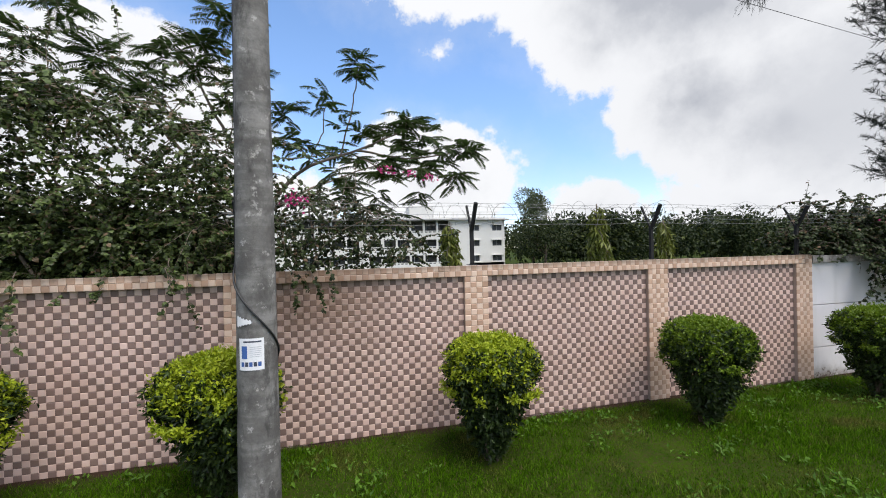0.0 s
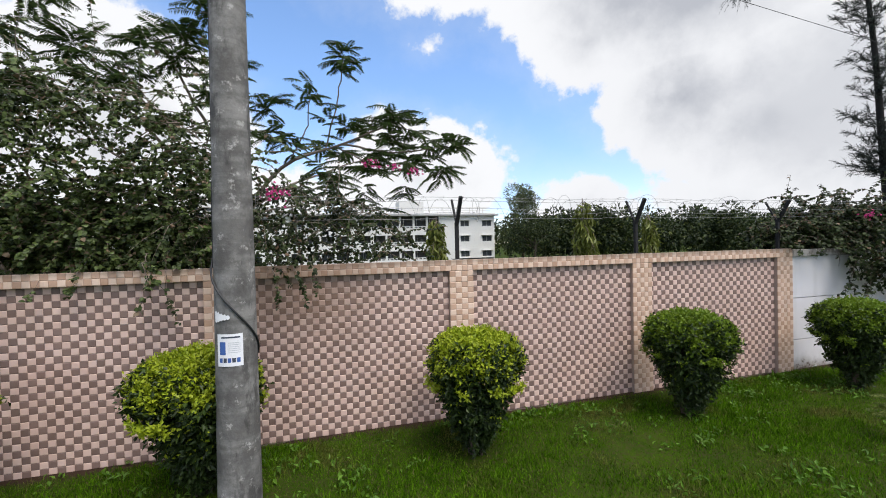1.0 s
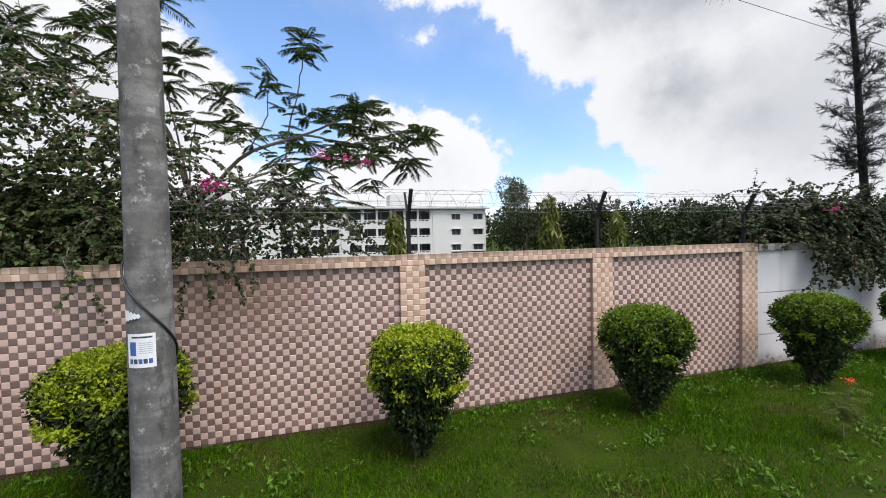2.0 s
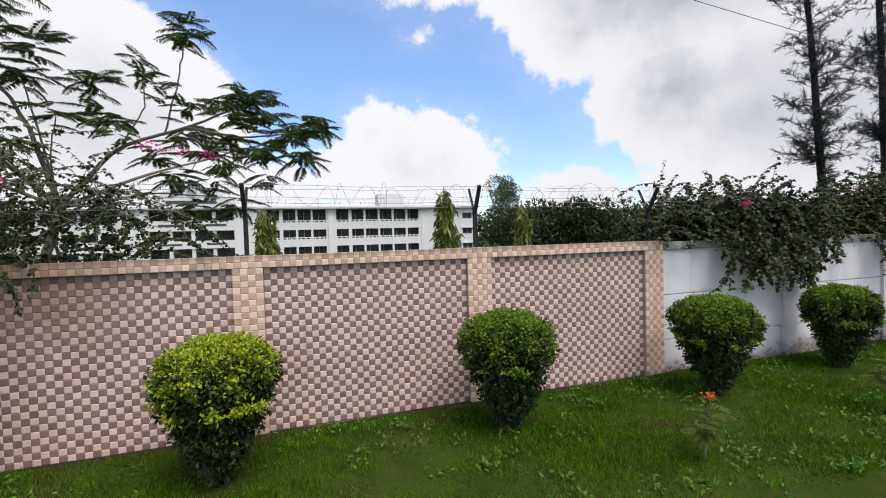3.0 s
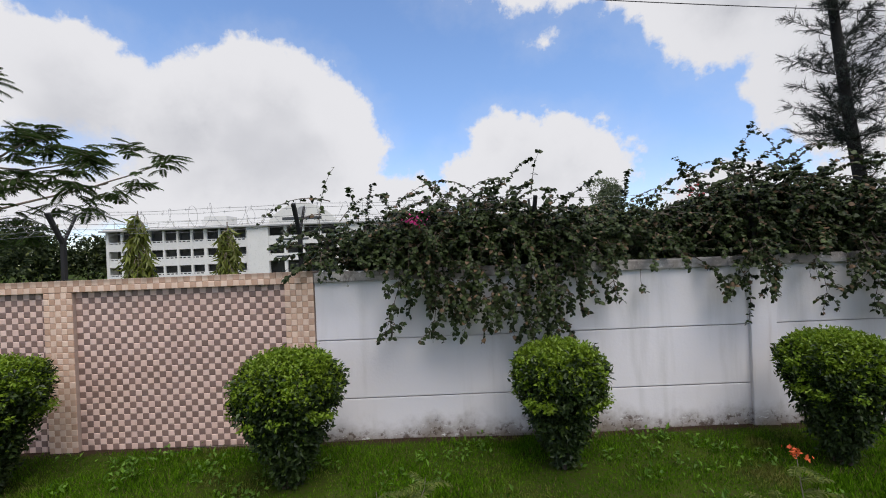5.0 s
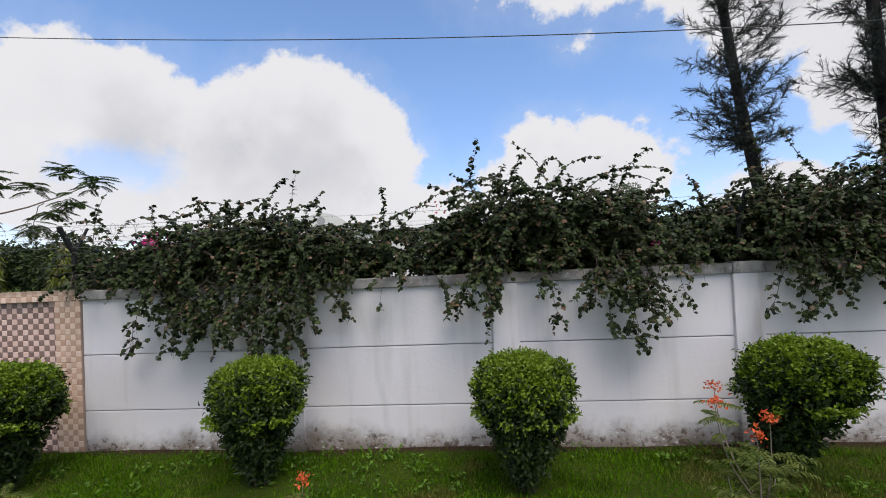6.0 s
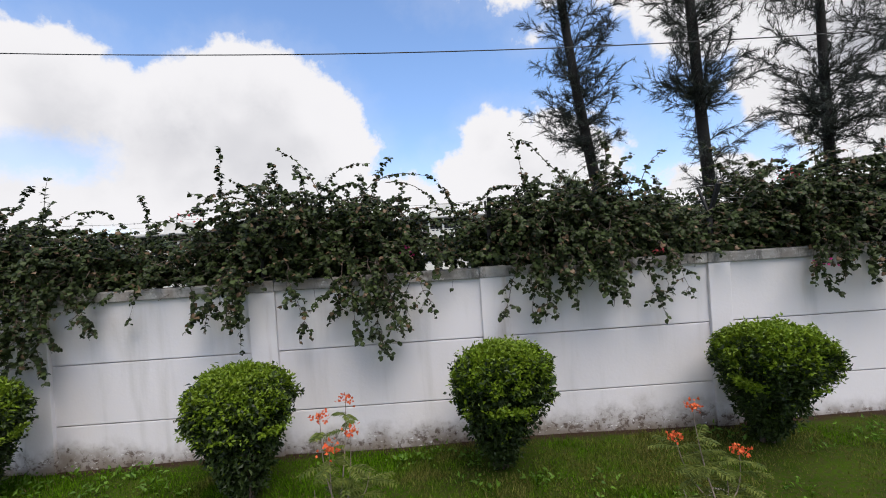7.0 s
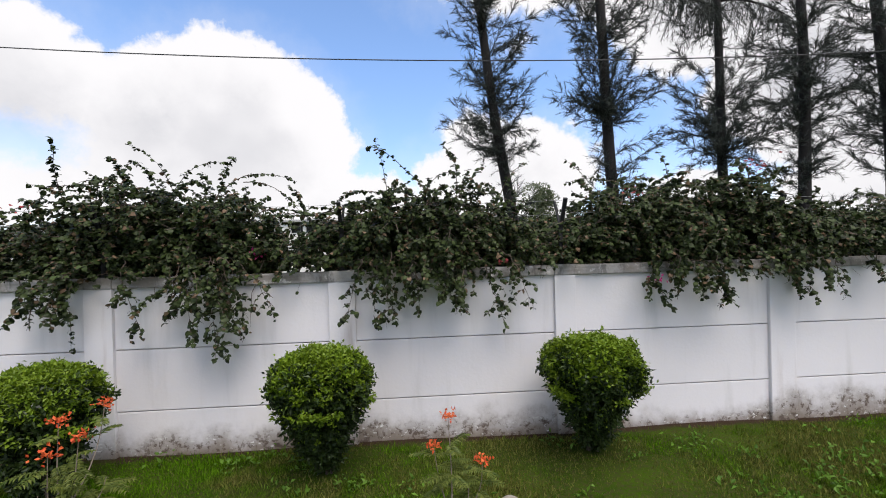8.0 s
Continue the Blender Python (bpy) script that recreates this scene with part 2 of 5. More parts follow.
# young leaves of the shrub tops, their colour also brightened for overhead light
L_BUSH_Y = leaf_mat("lit_new_leaf", (0.19, 0.27, 0.010), (0.42, 0.48, 0.03), 0.45, 0.3)
L_BUSH_G = leaf_mat("lit_green_leaf", (0.085, 0.155, 0.008), (0.20, 0.29, 0.02), 0.45, 0.3)
# side leaves: the shade of the flanks is put into this dark green
L_BUSH_D = leaf_mat("shaded_hedge_leaf", (0.005, 0.012, 0.003), (0.044, 0.074, 0.013), 0.5, 0.12)
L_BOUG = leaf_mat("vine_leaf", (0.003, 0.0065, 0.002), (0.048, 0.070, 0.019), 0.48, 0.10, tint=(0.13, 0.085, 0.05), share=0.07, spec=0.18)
L_BOUG_L = leaf_mat("vine_leaf_light", (0.012, 0.022, 0.006), (0.115, 0.160, 0.042), 0.45, 0.2, tint=(0.17, 0.12, 0.07), share=0.08, spec=0.3)
L_BRACT = leaf_mat("magenta_bract", (0.50, 0.03, 0.17), (0.72, 0.07, 0.30), 0.6, 0.35)
L_RED = leaf_mat("red_bract", (0.34, 0.05, 0.06), (0.50, 0.09, 0.10), 0.6, 0.3)
L_DELO = leaf_mat("flame_tree_leaf", (0.020, 0.040, 0.009), (0.085, 0.140, 0.032), 0.5, 0.35)
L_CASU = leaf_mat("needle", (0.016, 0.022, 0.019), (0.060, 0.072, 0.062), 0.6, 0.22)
L_ASHO = leaf_mat("weeping_leaf", (0.06, 0.085, 0.012), (0.21, 0.24, 0.045), 0.45, 0.3)
L_WOOD = leaf_mat("woodland_leaf", (0.008, 0.017, 0.006), (0.050, 0.072, 0.022), 0.6, 0.15, tint=(0.10, 0.12, 0.03), share=0.12)
L_WOOD2 = leaf_mat("woodland_leaf_grey", (0.08, 0.11, 0.06), (0.19, 0.22, 0.12), 0.6, 0.2)
L_WEED = leaf_mat("weed_leaf", (0.038, 0.095, 0.006), (0.125, 0.245, 0.022), 0.6, 0.28)
L_SEED = leaf_mat("seedling_leaf", (0.05, 0.085, 0.012), (0.17, 0.20, 0.04), 0.6, 0.3)
L_ORANGE = leaf_mat("orange_petal", (0.62, 0.07, 0.025), (0.75, 0.17, 0.05), 0.6, 0.3)


def grass_mat():
    """Lush blades that turn dry and olive in patches, most of all at the far end."""
    m = Mat("grass_blade", 0.8, spec=0.03)
    c = m.mix(m.island(), (0.020, 0.056, 0.0015), (0.112, 0.240, 0.008))
    dry = m.mix(m.island(), (0.050, 0.046, 0.010), (0.215, 0.195, 0.06))
    sx = m.t.nodes.new("ShaderNodeSeparateXYZ")
    m.t.links.new(m.pos, sx.inputs[0])
    spread = m.math("ADD", m.noise(0.9, 5, 0.62), m.math("ADD", m.ramp(sx.outputs[0], 12.0, 18.0, 0.0, 0.16), m.math("MULTIPLY", m.noise(4.5, 3), 0.14)))
    c = m.mix(m.math("MULTIPLY", m.ramp(spread, 0.60, 0.74), 0.85), c, dry)
    c = m.mix(m.math("MULTIPLY", m.ramp(m.noise(2.2, 4), 0.5, 0.68), 0.7), c, (0.58, 0.62, 0.5), "MULTIPLY")
    pick = m.ramp(m.math("FRACT", m.math("MULTIPLY", m.island(), 17.3)), 0.93, 0.94)
    c = m.mix(pick, c, (0.15, 0.14, 0.05))
    m.color(c).translucent(c, 0.25)
    return m.m


L_GRASS = grass_mat()


def soil():
    m = Mat("turf_soil", 0.95, spec=0.05)
    c = m.mix(m.ramp(m.noise(1.6, 5), 0.4, 0.62), (0.018, 0.042, 0.001), (0.030, 0.060, 0.002))
    c = m.mix(m.math("MULTIPLY", m.ramp(m.noise(0.8, 5, 0.6), 0.62, 0.74), 0.7), c, (0.13, 0.11, 0.06))
    c = m.mix(m.math("MULTIPLY", m.ramp(m.noise(38, 5, 0.65), 0.42, 0.6), 0.8), c, (0.040, 0.036, 0.014))
    sy = m.t.nodes.new("ShaderNodeSeparateXYZ")
    m.t.links.new(m.pos, sy.inputs[0])
    edge = m.ramp(m.math("ADD", sy.outputs[1], m.math("MULTIPLY", m.math("SUBTRACT", m.noise(5, 4), 0.5), 0.25)), -0.09, 0.03)
    edge = m.math("MULTIPLY", edge, m.ramp(sy.outputs[1], 0.4, 1.2, 1.0, 0.0))
    c = m.mix(edge, c, (0.035, 0.022, 0.015))
    m.color(c).bump(m.noise(25, 5), 0.6, 0.03)
    return m.m


M_SOIL = soil()

# ---------------------------------------------------------------- mesh helpers


def mesh_of(name, verts, faces, mats=(), smooth=False, idx=None):
    """A mesh from numpy arrays; faces is (n, 3) or (n, 4)."""
    verts, faces = np.asarray(verts, np.float32), np.asarray(faces, np.int32)
    me = bpy.data.meshes.new(name)
    me.vertices.add(len(verts))
    me.vertices.foreach_set("co", verts.ravel())
    k = faces.shape[1]
    me.loops.add(faces.size)
    me.loops.foreach_set("vertex_index", faces.ravel())
    me.polygons.add(len(faces))
    me.polygons.foreach_set("loop_start", np.arange(0, faces.size, k, dtype=np.int32))
    for m in mats:
        me.materials.append(m)
    if idx is not None:
        me.polygons.foreach_set("material_index", np.asarray(idx, np.int32))
    me.polygons.foreach_set("use_smooth", np.full(len(faces), smooth))
    me.update(calc_edges=True)
    me.validate()
    return me


def child(name, me, parent, label="", m=None):
    ob = new(name, me)
    ob.parent = parent
    if m is not None:
        ob.matrix_basis = m
    if label:
        ob["label"] = label
    return ob


def part(name, bm, material, parent, label=""):
    me = bpy.data.meshes.new(name)
    bm.to_mesh(me)
    bm.free()
    me.materials.append(material)
    return child(name, me, parent, label)


def thing(name, x=0, y=0, z=0, label="", category="", group="", kind="", rz=0):
    ob = new(name)
    ob.empty_display_size = 0.1
    ob.matrix_basis = pose(x, y, z, 0, 0, rz)
    return tagged(ob, label, category, group, kind)


def box(x0, x1, y0, y1, z0, z1, bevel=0.0, bm=None):
    bm = bm or bmesh.new()
    m = Matrix.LocRotScale(((x0 + x1) / 2, (y0 + y1) / 2, (z0 + z1) / 2), None, (x1 - x0, y1 - y0, z1 - z0))
    r = bmesh.ops.create_cube(bm, size=1, matrix=m)
    if bevel:
        edges = list({e for v in r["verts"] for e in v.link_edges})
        bmesh.ops.bevel(bm, geom=edges, offset=bevel, segments=2, affect="EDGES", profile=0.6)
    return bm


def unit(v):
    return v / np.maximum(np.linalg.norm(v, axis=-1, keepdims=True), 1e-9)


LEAF_V = np.array([(0, 0, 0), (-0.5, 0.42, 0.14), (0.5, 0.42, 0.14), (0, 1, -0.1)], float)
LEAF_F = np.array([(0, 3, 1), (0, 2, 3)])
OVAL_V = np.array([(0, 0, 0), (-0.5, 0.33, 0.10), (0.5, 0.33, 0.10), (-0.40, 0.70, 0.07), (0.40, 0.70, 0.07), (0, 1, -0.14)], float)
OVAL_F = np.array([(0, 2, 1), (1, 2, 4), (1, 4, 3), (3, 4, 5)])
BLADE_V = np.array([(-0.5, 0, 0), (0.5, 0, 0), (0, 1, 0.12)], float)
BLADE_F = np.array([(0, 1, 2)])


def leaf_arrays(rng, P, D, length, width, up=None, tv=LEAF_V, tf=LEAF_F, curl=0.5):
    """Leaves at points P that grow along D; up: their upper side, else at random."""
    n = len(P)
    D = unit(D)
    U = rng.normal(size=(n, 3)) * curl + (np.array(up) if up is not None else 0)
    S = unit(np.cross(D, U))
    N = np.cross(S, D)
    L = (np.zeros(n) + length)[:, None, None]
    W = (np.zeros(n) + width)[:, None, None]
    V = P[:, None] + S[:, None] * (tv[None, :, 0:1] * W) + D[:, None] * (tv[None, :, 1:2] * L) + N[:, None] * (tv[None, :, 2:3] * L)
    F = tf[None] + (np.arange(n) * len(tv))[:, None, None]
    return V.reshape(-1, 3), F.reshape(-1, 3)


def join(parts):
    vs, fs, o = [], [], 0
    for v, f in parts:
        vs.append(v)
        fs.append(f + o)
        o += len(v)
    return np.concatenate(vs), np.concatenate(fs)


def tube(path, r0, r1, sides=6):
    """A tapered tube along path, closed at its end."""
    P = np.asarray(path, float)
    n = len(P)
    T = unit(np.gradient(P, axis=0))
    ref = np.array([0.31, 0.95, 0.05]) if abs(T[0][2]) > 0.7 else np.array([0, 0, 1.0])
    A = unit(np.cross(T, ref))
    B = np.cross(T, A)
    R = np.linspace(r0, r1, n)[:, None, None]
    a = np.linspace(0, 2 * np.pi, sides, endpoint=False)
    ring = np.cos(a)[None, :, None] * A[:, None] + np.sin(a)[None, :, None] * B[:, None]
    V = (P[:, None] + ring * R).reshape(-1, 3)
    i, j = np.meshgrid(np.arange(n - 1), np.arange(sides), indexing="ij")
    q = np.stack([i * sides + j, i * sides + (j + 1) % sides, (i + 1) * sides + (j + 1) % sides, (i + 1) * sides + j], -1).reshape(-1, 4)
    F = np.concatenate([q[:, [0, 1, 2]], q[:, [0, 2, 3]]])
    return V, F


def bend(rng, p, d, length, steps, sag=0.0, wander=0.15):
    """A wandering path from p along d that sags under its weight."""
    pts, d = [np.array(p, float)], unit(np.array(d, float))
    for _ in range(steps):
        d = unit(d + rng.normal(size=3) * wander + np.array([0, 0, -sag / steps]))
        pts.append(pts[-1] + d * length / steps)
    return np.array(pts)

# ---------------------------------------------------------------- ground
G0 = -0.05


def build_ground():
    # one sheet to the horizon, finer near the wall, with gentle unevenness in the lawn
    xs = np.concatenate([[-900, -300, -120, -60, -30, -16], np.arange(-12, 34, 0.5), [40, 60, 120, 300, 900]])
    ys = np.concatenate([[-900, -300, -100, -40, -20, -12, -8], np.arange(-6, 4, 0.4), [6, 10, 20, 40, 60, 100, 160, 400, 1500]])
    X, Y = np.meshgrid(xs, ys, indexing="ij")
    Z = G0 + 0.018 * np.sin(X * 1.7 + 0.6 * Y) * np.sin(Y * 2.1 + 1) * (np.abs(Y) < 6)
    Z = Z - np.clip((Y - 3) / 40, 0, 1) * 2.6
    V = np.stack([X, Y, Z], -1).reshape(-1, 3)
    nx, ny = len(xs), len(ys)
    i, j = np.meshgrid(np.arange(nx - 1), np.arange(ny - 1), indexing="ij")
    F = np.stack([i * ny + j, (i + 1) * ny + j, (i + 1) * ny + j + 1, i * ny + j + 1], -1).reshape(-1, 4)
    return tagged(new("ground", mesh_of("ground", V, F, [M_SOIL], True)), "dark damp soil under a mown green lawn", "ground", kind="structure")


build_ground()

# ---------------------------------------------------------------- tiled wall
T = 0.0686
FACE_P, FACE_T = 0.045, 0.10      # fronts of pilasters and of the tiled field
WALL_BACK = 0.27
PIL = [(-9.30, -8.98), (-6.58, -6.26), (-3.85, -3.53), (-1.125, -0.805), (1.603, 1.913), (4.311, 4.637), (7.073, 7.403)]
ROWS0 = -0.05


def slab_tile(w, h, d=0.012, b=0.006):
    """One glazed tile: face to -y, its back at y=0, centred in x and z."""
    o = [(-w / 2, 0, -h / 2), (w / 2, 0, -h / 2), (w / 2, 0, h / 2), (-w / 2, 0, h / 2)]
    rim = d * 0.72
    m = [(-w / 2, -rim, -h / 2), (w / 2, -rim, -h / 2), (w / 2, -rim, h / 2), (-w / 2, -rim, h / 2)]
    i = [(-w / 2 + b, -d, -h / 2 + b), (w / 2 - b, -d, -h / 2 + b), (w / 2 - b, -d, h / 2 - b), (-w / 2 + b, -d, h / 2 - b)]
    F = [(8, 9, 10, 11)]
    for k in range(4):
        n = (k + 1) % 4
        F += [(k, n, 4 + n, 4 + k), (4 + k, 4 + n, 8 + n, 8 + k)]
    return np.array(o + m + i, float), np.array(F)


def tile_run(x0, x1, z0, z1, y, out, rng, first=0):
    """Lays a checker of tiles on a rectangle; out[material] gathers centres and sizes."""
    nc, nr = max(1, int((x1 - x0) / 0.0706 + 0.45)), max(1, round((z1 - z0) / T))
    w, h = (x1 - x0) / nc, (z1 - z0) / nr
    for r in range(nr):
        for c in range(nc):
            k = (r + c + first) % 2
            out[k].append((x0 + (c + 0.5) * w, y + rng.uniform(-0.0012, 0.0012), z0 + (r + 0.5) * h, w - 0.0016, h - 0.0016))


def build_tiled_wall():
    rng = np.random.default_rng(3)
    root = thing("wall_tiled", label="boundary wall faced with pink and brown checker tiles", category="wall", kind="structure")
    TOP = 1.94
    part("core", box(PIL[0][0], PIL[-1][1] - 0.004, FACE_T + 0.012, WALL_BACK, -0.4, TOP - 0.01), M_GROUT, root)
    field = {0: [], 1: []}
    trim = {0: [], 1: []}
    single = {0: [], 1: []}
    for (a, b) in PIL:
        part("pilaster", box(a, b, FACE_P + 0.012, FACE_T + 0.013, -0.4, 1.80), M_GROUT, root)
        tile_run(a, b, -0.045, 1.80, FACE_P + 0.012, trim, rng)
    # the coping band runs over fields and pilasters alike
    part("coping", box(PIL[0][0], PIL[-1][1], FACE_P + 0.012, WALL_BACK + 0.02, 1.803, TOP - 0.012), M_GROUT, root)
    tile_run(PIL[0][0], PIL[-1][1], 1.803, TOP, FACE_P + 0.012, trim, rng, 1)
    for k in range(len(PIL) - 1):
        x0, x1 = PIL[k][1], PIL[k + 1][0]
        cells = {0: [], 1: []}
        tile_run(x0, x1, -0.045, 1.80, FACE_T + 0.012, cells, rng, 1)
        for q in (0, 1):
            for c in cells[q]:
                near = k == 4 and c[0] < x0 + 0.75
                (single if near and len(single[0]) + len(single[1]) < 298 else field)[q].append(c)
    # side of the last pilaster towards the white wall is tiled too (joined below)
    names = [("field_tiles", field, (M_TILE_B, M_TILE_P)), ("trim_tiles", trim, (M_TILE_T, M_TILE_C))]
    for name, cells, mats in names:
        Vs, Fs, idx, o = [], [], [], 0
        for q in (0, 1):
            for (x, y, z, w, h) in cells[q]:
                v, f = slab_tile(w, h)
                Vs.append(v + (x, y, z))
                Fs.append(f + o)
                idx += [q] * len(f)
                o += len(v)
        child(name, mesh_of(name, np.concatenate(Vs), np.concatenate(Fs), mats, idx=idx), root)["kind"] = "stuff"
    return root, single


WALL_T, SINGLE_TILES = build_tiled_wall()

# ---------------------------------------------------------------- white precast wall
QPIL = [(7.405, 7.412), (9.88, 10.19), (12.42, 12.72), (15.03, 15.33), (17.64, 17.89), (20.31, 20.64), (22.95, 23.25), (25.6, 25.9), (28.2, 28.5), (30.8, 31.1)]


def build_white_wall():
    root = thing("wall_white", label="whitewashed precast panel wall with mildew stains along its foot", category="wall", kind="structure")
    for k, (a, b) in enumerate(QPIL):
        if k:
            part("pilaster", box(a, b, 0.035, 0.24, -0.4, 1.80, 0.008), M_WHITE_P, root)
        if k + 1 < len(QPIL):
            c = QPIL[k + 1][0]
            for z0, z1 in ((-0.4, 0.437), (0.449, 1.118), (1.130, 1.80)):
                part("panel", box(b - 0.002, c + 0.002, 0.078, 0.16, z0, z1, 0.006), M_WHITE, root)
            part("coping", box(b, c, 0.04, 0.26, 1.803, 1.915, 0.008), M_COPING, root, "grey weathered cement coping")
        if k:
            part("cap", box(a, b, 0.028, 0.265, 1.803, 1.925, 0.008), M_COPING, root)
    return root


build_white_wall()

# ---------------------------------------------------------------- fence posts, barbed wire, razor coil
ARM = 0.19


def build_post(x, z0, group):
    root = thing("fence_post", x, 0.16, z0, "black painted steel Y-shaped post on the wall top", "fence post", group)

    def bar(name, p, q, w):
        p, q = Vector(p), Vector(q)
        bm = box(-w / 2, w / 2, -w / 2, w / 2, 0, (q - p).length, 0.004)
        m = (q - p).to_track_quat("Z", "Y").to_matrix().to_4x4()
        m.translation = p
        bm.transform(m)
        return part(name, bm, M_STEEL, root)

    bar("upright", (0, 0, 0), (0, 0, 0.47), 0.045)
    bar("arm", (0, 0, 0.43), (0, -ARM, 0.775), 0.042)
    bar("arm", (0, 0, 0.43), (0, ARM, 0.775), 0.026)
    part("base_plate", box(-0.06, 0.06, -0.06, 0.06, 0, 0.008), M_STEEL, root)
    return root


POSTS = [-6.42, -3.69, -0.98, 1.745, 4.467, 7.24, 9.98, 12.57, 15.18, 17.77, 20.47, 23.1, 25.75]
for px in POSTS:
    build_post(px, 1.94 if px < 7.3 else 1.92, "posts along the wall top")


def build_wires():
    rng = np.random.default_rng(8)
    for sgn, frac in ((-1, 1.0), (-1, 0.62), (-1, 0.28), (1, 1.0), (1, 0.5)):
        pts = []
        y, z = 0.16 + sgn * ARM * frac, 1.94 + 0.43 + 0.34 * frac
        xs = np.arange(POSTS[2], POSTS[6] if sgn < 0 else POSTS[-1], 0.25)
        ph = rng.uniform(0, 6)
        pts = np.stack([xs, y + 0.01 * np.sin(xs * 2 + ph), z - 0.02 * np.abs(np.sin((xs - 1.745) * np.pi / 2.72)) + 0.006 * np.sin(xs * 5 + ph)], -1)
        parts = [tube(pts, 0.0021, 0.0021, 4)]
        for x, yy, zz in pts[::1]:
            a = rng.uniform(0, 3)
            for s in (0, 1.5):
                d = np.array([0.1, math.cos(a + s), math.sin(a + s)]) * 0.02
                parts.append(tube([np.array([x, yy, zz]) - d, np.array([x, yy, zz]), np.array([x, yy, zz]) + d], 0.0018, 0.001, 3))
        v, f = join(parts)
        tagged(new("barbed_wire", mesh_of("barbed_wire", v, f, [M_WIRE])), "thin galvanised barbed wire strung between steel posts", "wire", "strands of barbed wire")
    # concertina coil in the crook of the posts
    t = np.arange(0, 1, 1 / 1500)
    n = 44
    x = POSTS[2] + (QPIL[1][0] - POSTS[2]) * t
    a = t * n * 2 * np.pi
    r = 0.125 + 0.025 * np.sin(t * 51) + 0.02 * np.sin(t * 133)
    pts = np.stack([x + 0.09 * np.sin(a * 0.37) + 0.06 * np.sin(a * 0.21), 0.16 + r * np.cos(a), 2.60 + 0.03 * np.sin(t * 40) + r * np.sin(a)], -1)
    v, f = tube(pts, 0.0018, 0.0018, 4)
    tagged(new("razor_coil", mesh_of("razor_coil", v, f, [M_WIRE])), "loose galvanised razor wire coil along the wall top", "razor wire")


build_wires()

# ---------------------------------------------------------------- concrete utility pole
POLE_X, POLE_Y = -0.605, -1.13


def build_pole():
    root = thing("utility_pole", POLE_X, POLE_Y, G0, "weathered grey concrete utility pole with a paper notice", "utility pole")
    zs = np.linspace(-0.3, 6.6, 40)
    path = np.stack([0.002 * zs, 0 * zs, zs], -1)
    v, f = tube(path, 0.172, 0.118, 28)
    child("shaft", mesh_of("shaft", v, f, [M_POLE], True), root)
    # flat notice bent round the shaft, slightly proud
    rr = 0.172 - 0.054 * (1.4 + 0.3) / 6.9 + 0.004
    cx, zc, w, h = radians(-90 - 7), 1.393, 0.20, 0.256

    def sheet(name, u0, u1, w0, w1, lift, mat, parent, label="", jags=None):
        n = 10
        V, F = [], []
        for k in range(n + 1):
            jag = jags[k] if jags else 0
            ang = cx + ((u0 + (u1 - u0) * k / n) - 0.5) * w / rr
            for q in (w0, w1):
                V.append((math.cos(ang) * (rr + lift), math.sin(ang) * (rr + lift), zc - h / 2 + (q + jag * (1 if q == w1 else -0.7)) * h))
        for k in range(n):
            F.append((2 * k, 2 * k + 2, 2 * k + 3, 2 * k + 1))
        return child(name, mesh_of(name, V, F, [mat], True), parent, label)

    paper = sheet("notice", 0, 1, 0, 1, 0.001, M_PAPER, root, "white paper notice with a blue picture")
    sheet("picture", 0.12, 0.36, 0.36, 0.76, 0.002, M_INK, paper)
    sheet("heading", 0.2, 0.9, 0.87, 0.92, 0.002, M_INKD, paper)
    for k in range(6):
        sheet("text_bar", 0.46, 0.9, 0.72 - k * 0.06, 0.735 - k * 0.06, 0.002, plain_grey, paper)
    for k in range(5):
        sheet("picture", 0.1 + k * 0.165, 0.23 + k * 0.165, 0.12, 0.26, 0.002, M_INKD if k % 2 else M_INK, paper)
    # torn scrap of an older bill
    sheet("paper_scrap", -0.1, 0.55, 1.46, 1.56, 0.0015, M_PAPER, root, "torn scrap of white paper", [0.12, 0.16, 0.10, 0.13, 0.05, 0.09, 0.02, 0.06, 0.0, 0.03, -0.03])
    # cable that slants down round the shaft
    t = np.linspace(0, 1, 40)
    z = 2.75 - 2.0 * t
    ang = radians(-195) + radians(255) * np.clip((t - 0.32) / 0.46, 0, 1)
    r = 0.172 - 0.054 * (z + 0.3) / 6.9 + 0.012
    pts = np.stack([np.cos(ang) * r, np.sin(ang) * r, z], -1)
    v, f = tube(pts, 0.0085, 0.0085, 8)
    child("cable", mesh_of("cable", v, f, [M_CABLE], True), root, "black rubber cable wound down the pole")
    up = np.stack([np.cos(radians(-195)) * (0.152 - 0.025 * t), np.sin(radians(-195)) * (0.152 - 0.025 * t), 2.75 + 3.6 * t], -1)
    v, f = tube(up, 0.0085, 0.0085, 8)
    child("cable", mesh_of("cable", v, f, [M_CABLE], True), root)


plain_grey = plain_mat("grey_ink", (0.45, 0.46, 0.5), 0.8, var=0.1, bump=0)
build_pole()


def build_line():
    x = np.linspace(POLE_X, 33, 120)
    pts = np.stack([x, -1.0 - 0.1 * x, 5.487 - 0.1695 * x - 0.00348 * x ** 2 + 0.000304 * x ** 3], -1)
    v, f = tube(pts, 0.0028, 0.0028, 6)
    tagged(new("overhead_cable", mesh_of("overhead_cable", v, f, [M_CABLE], True)), "thin black overhead cable sagging along the wall", "cable")


build_line()

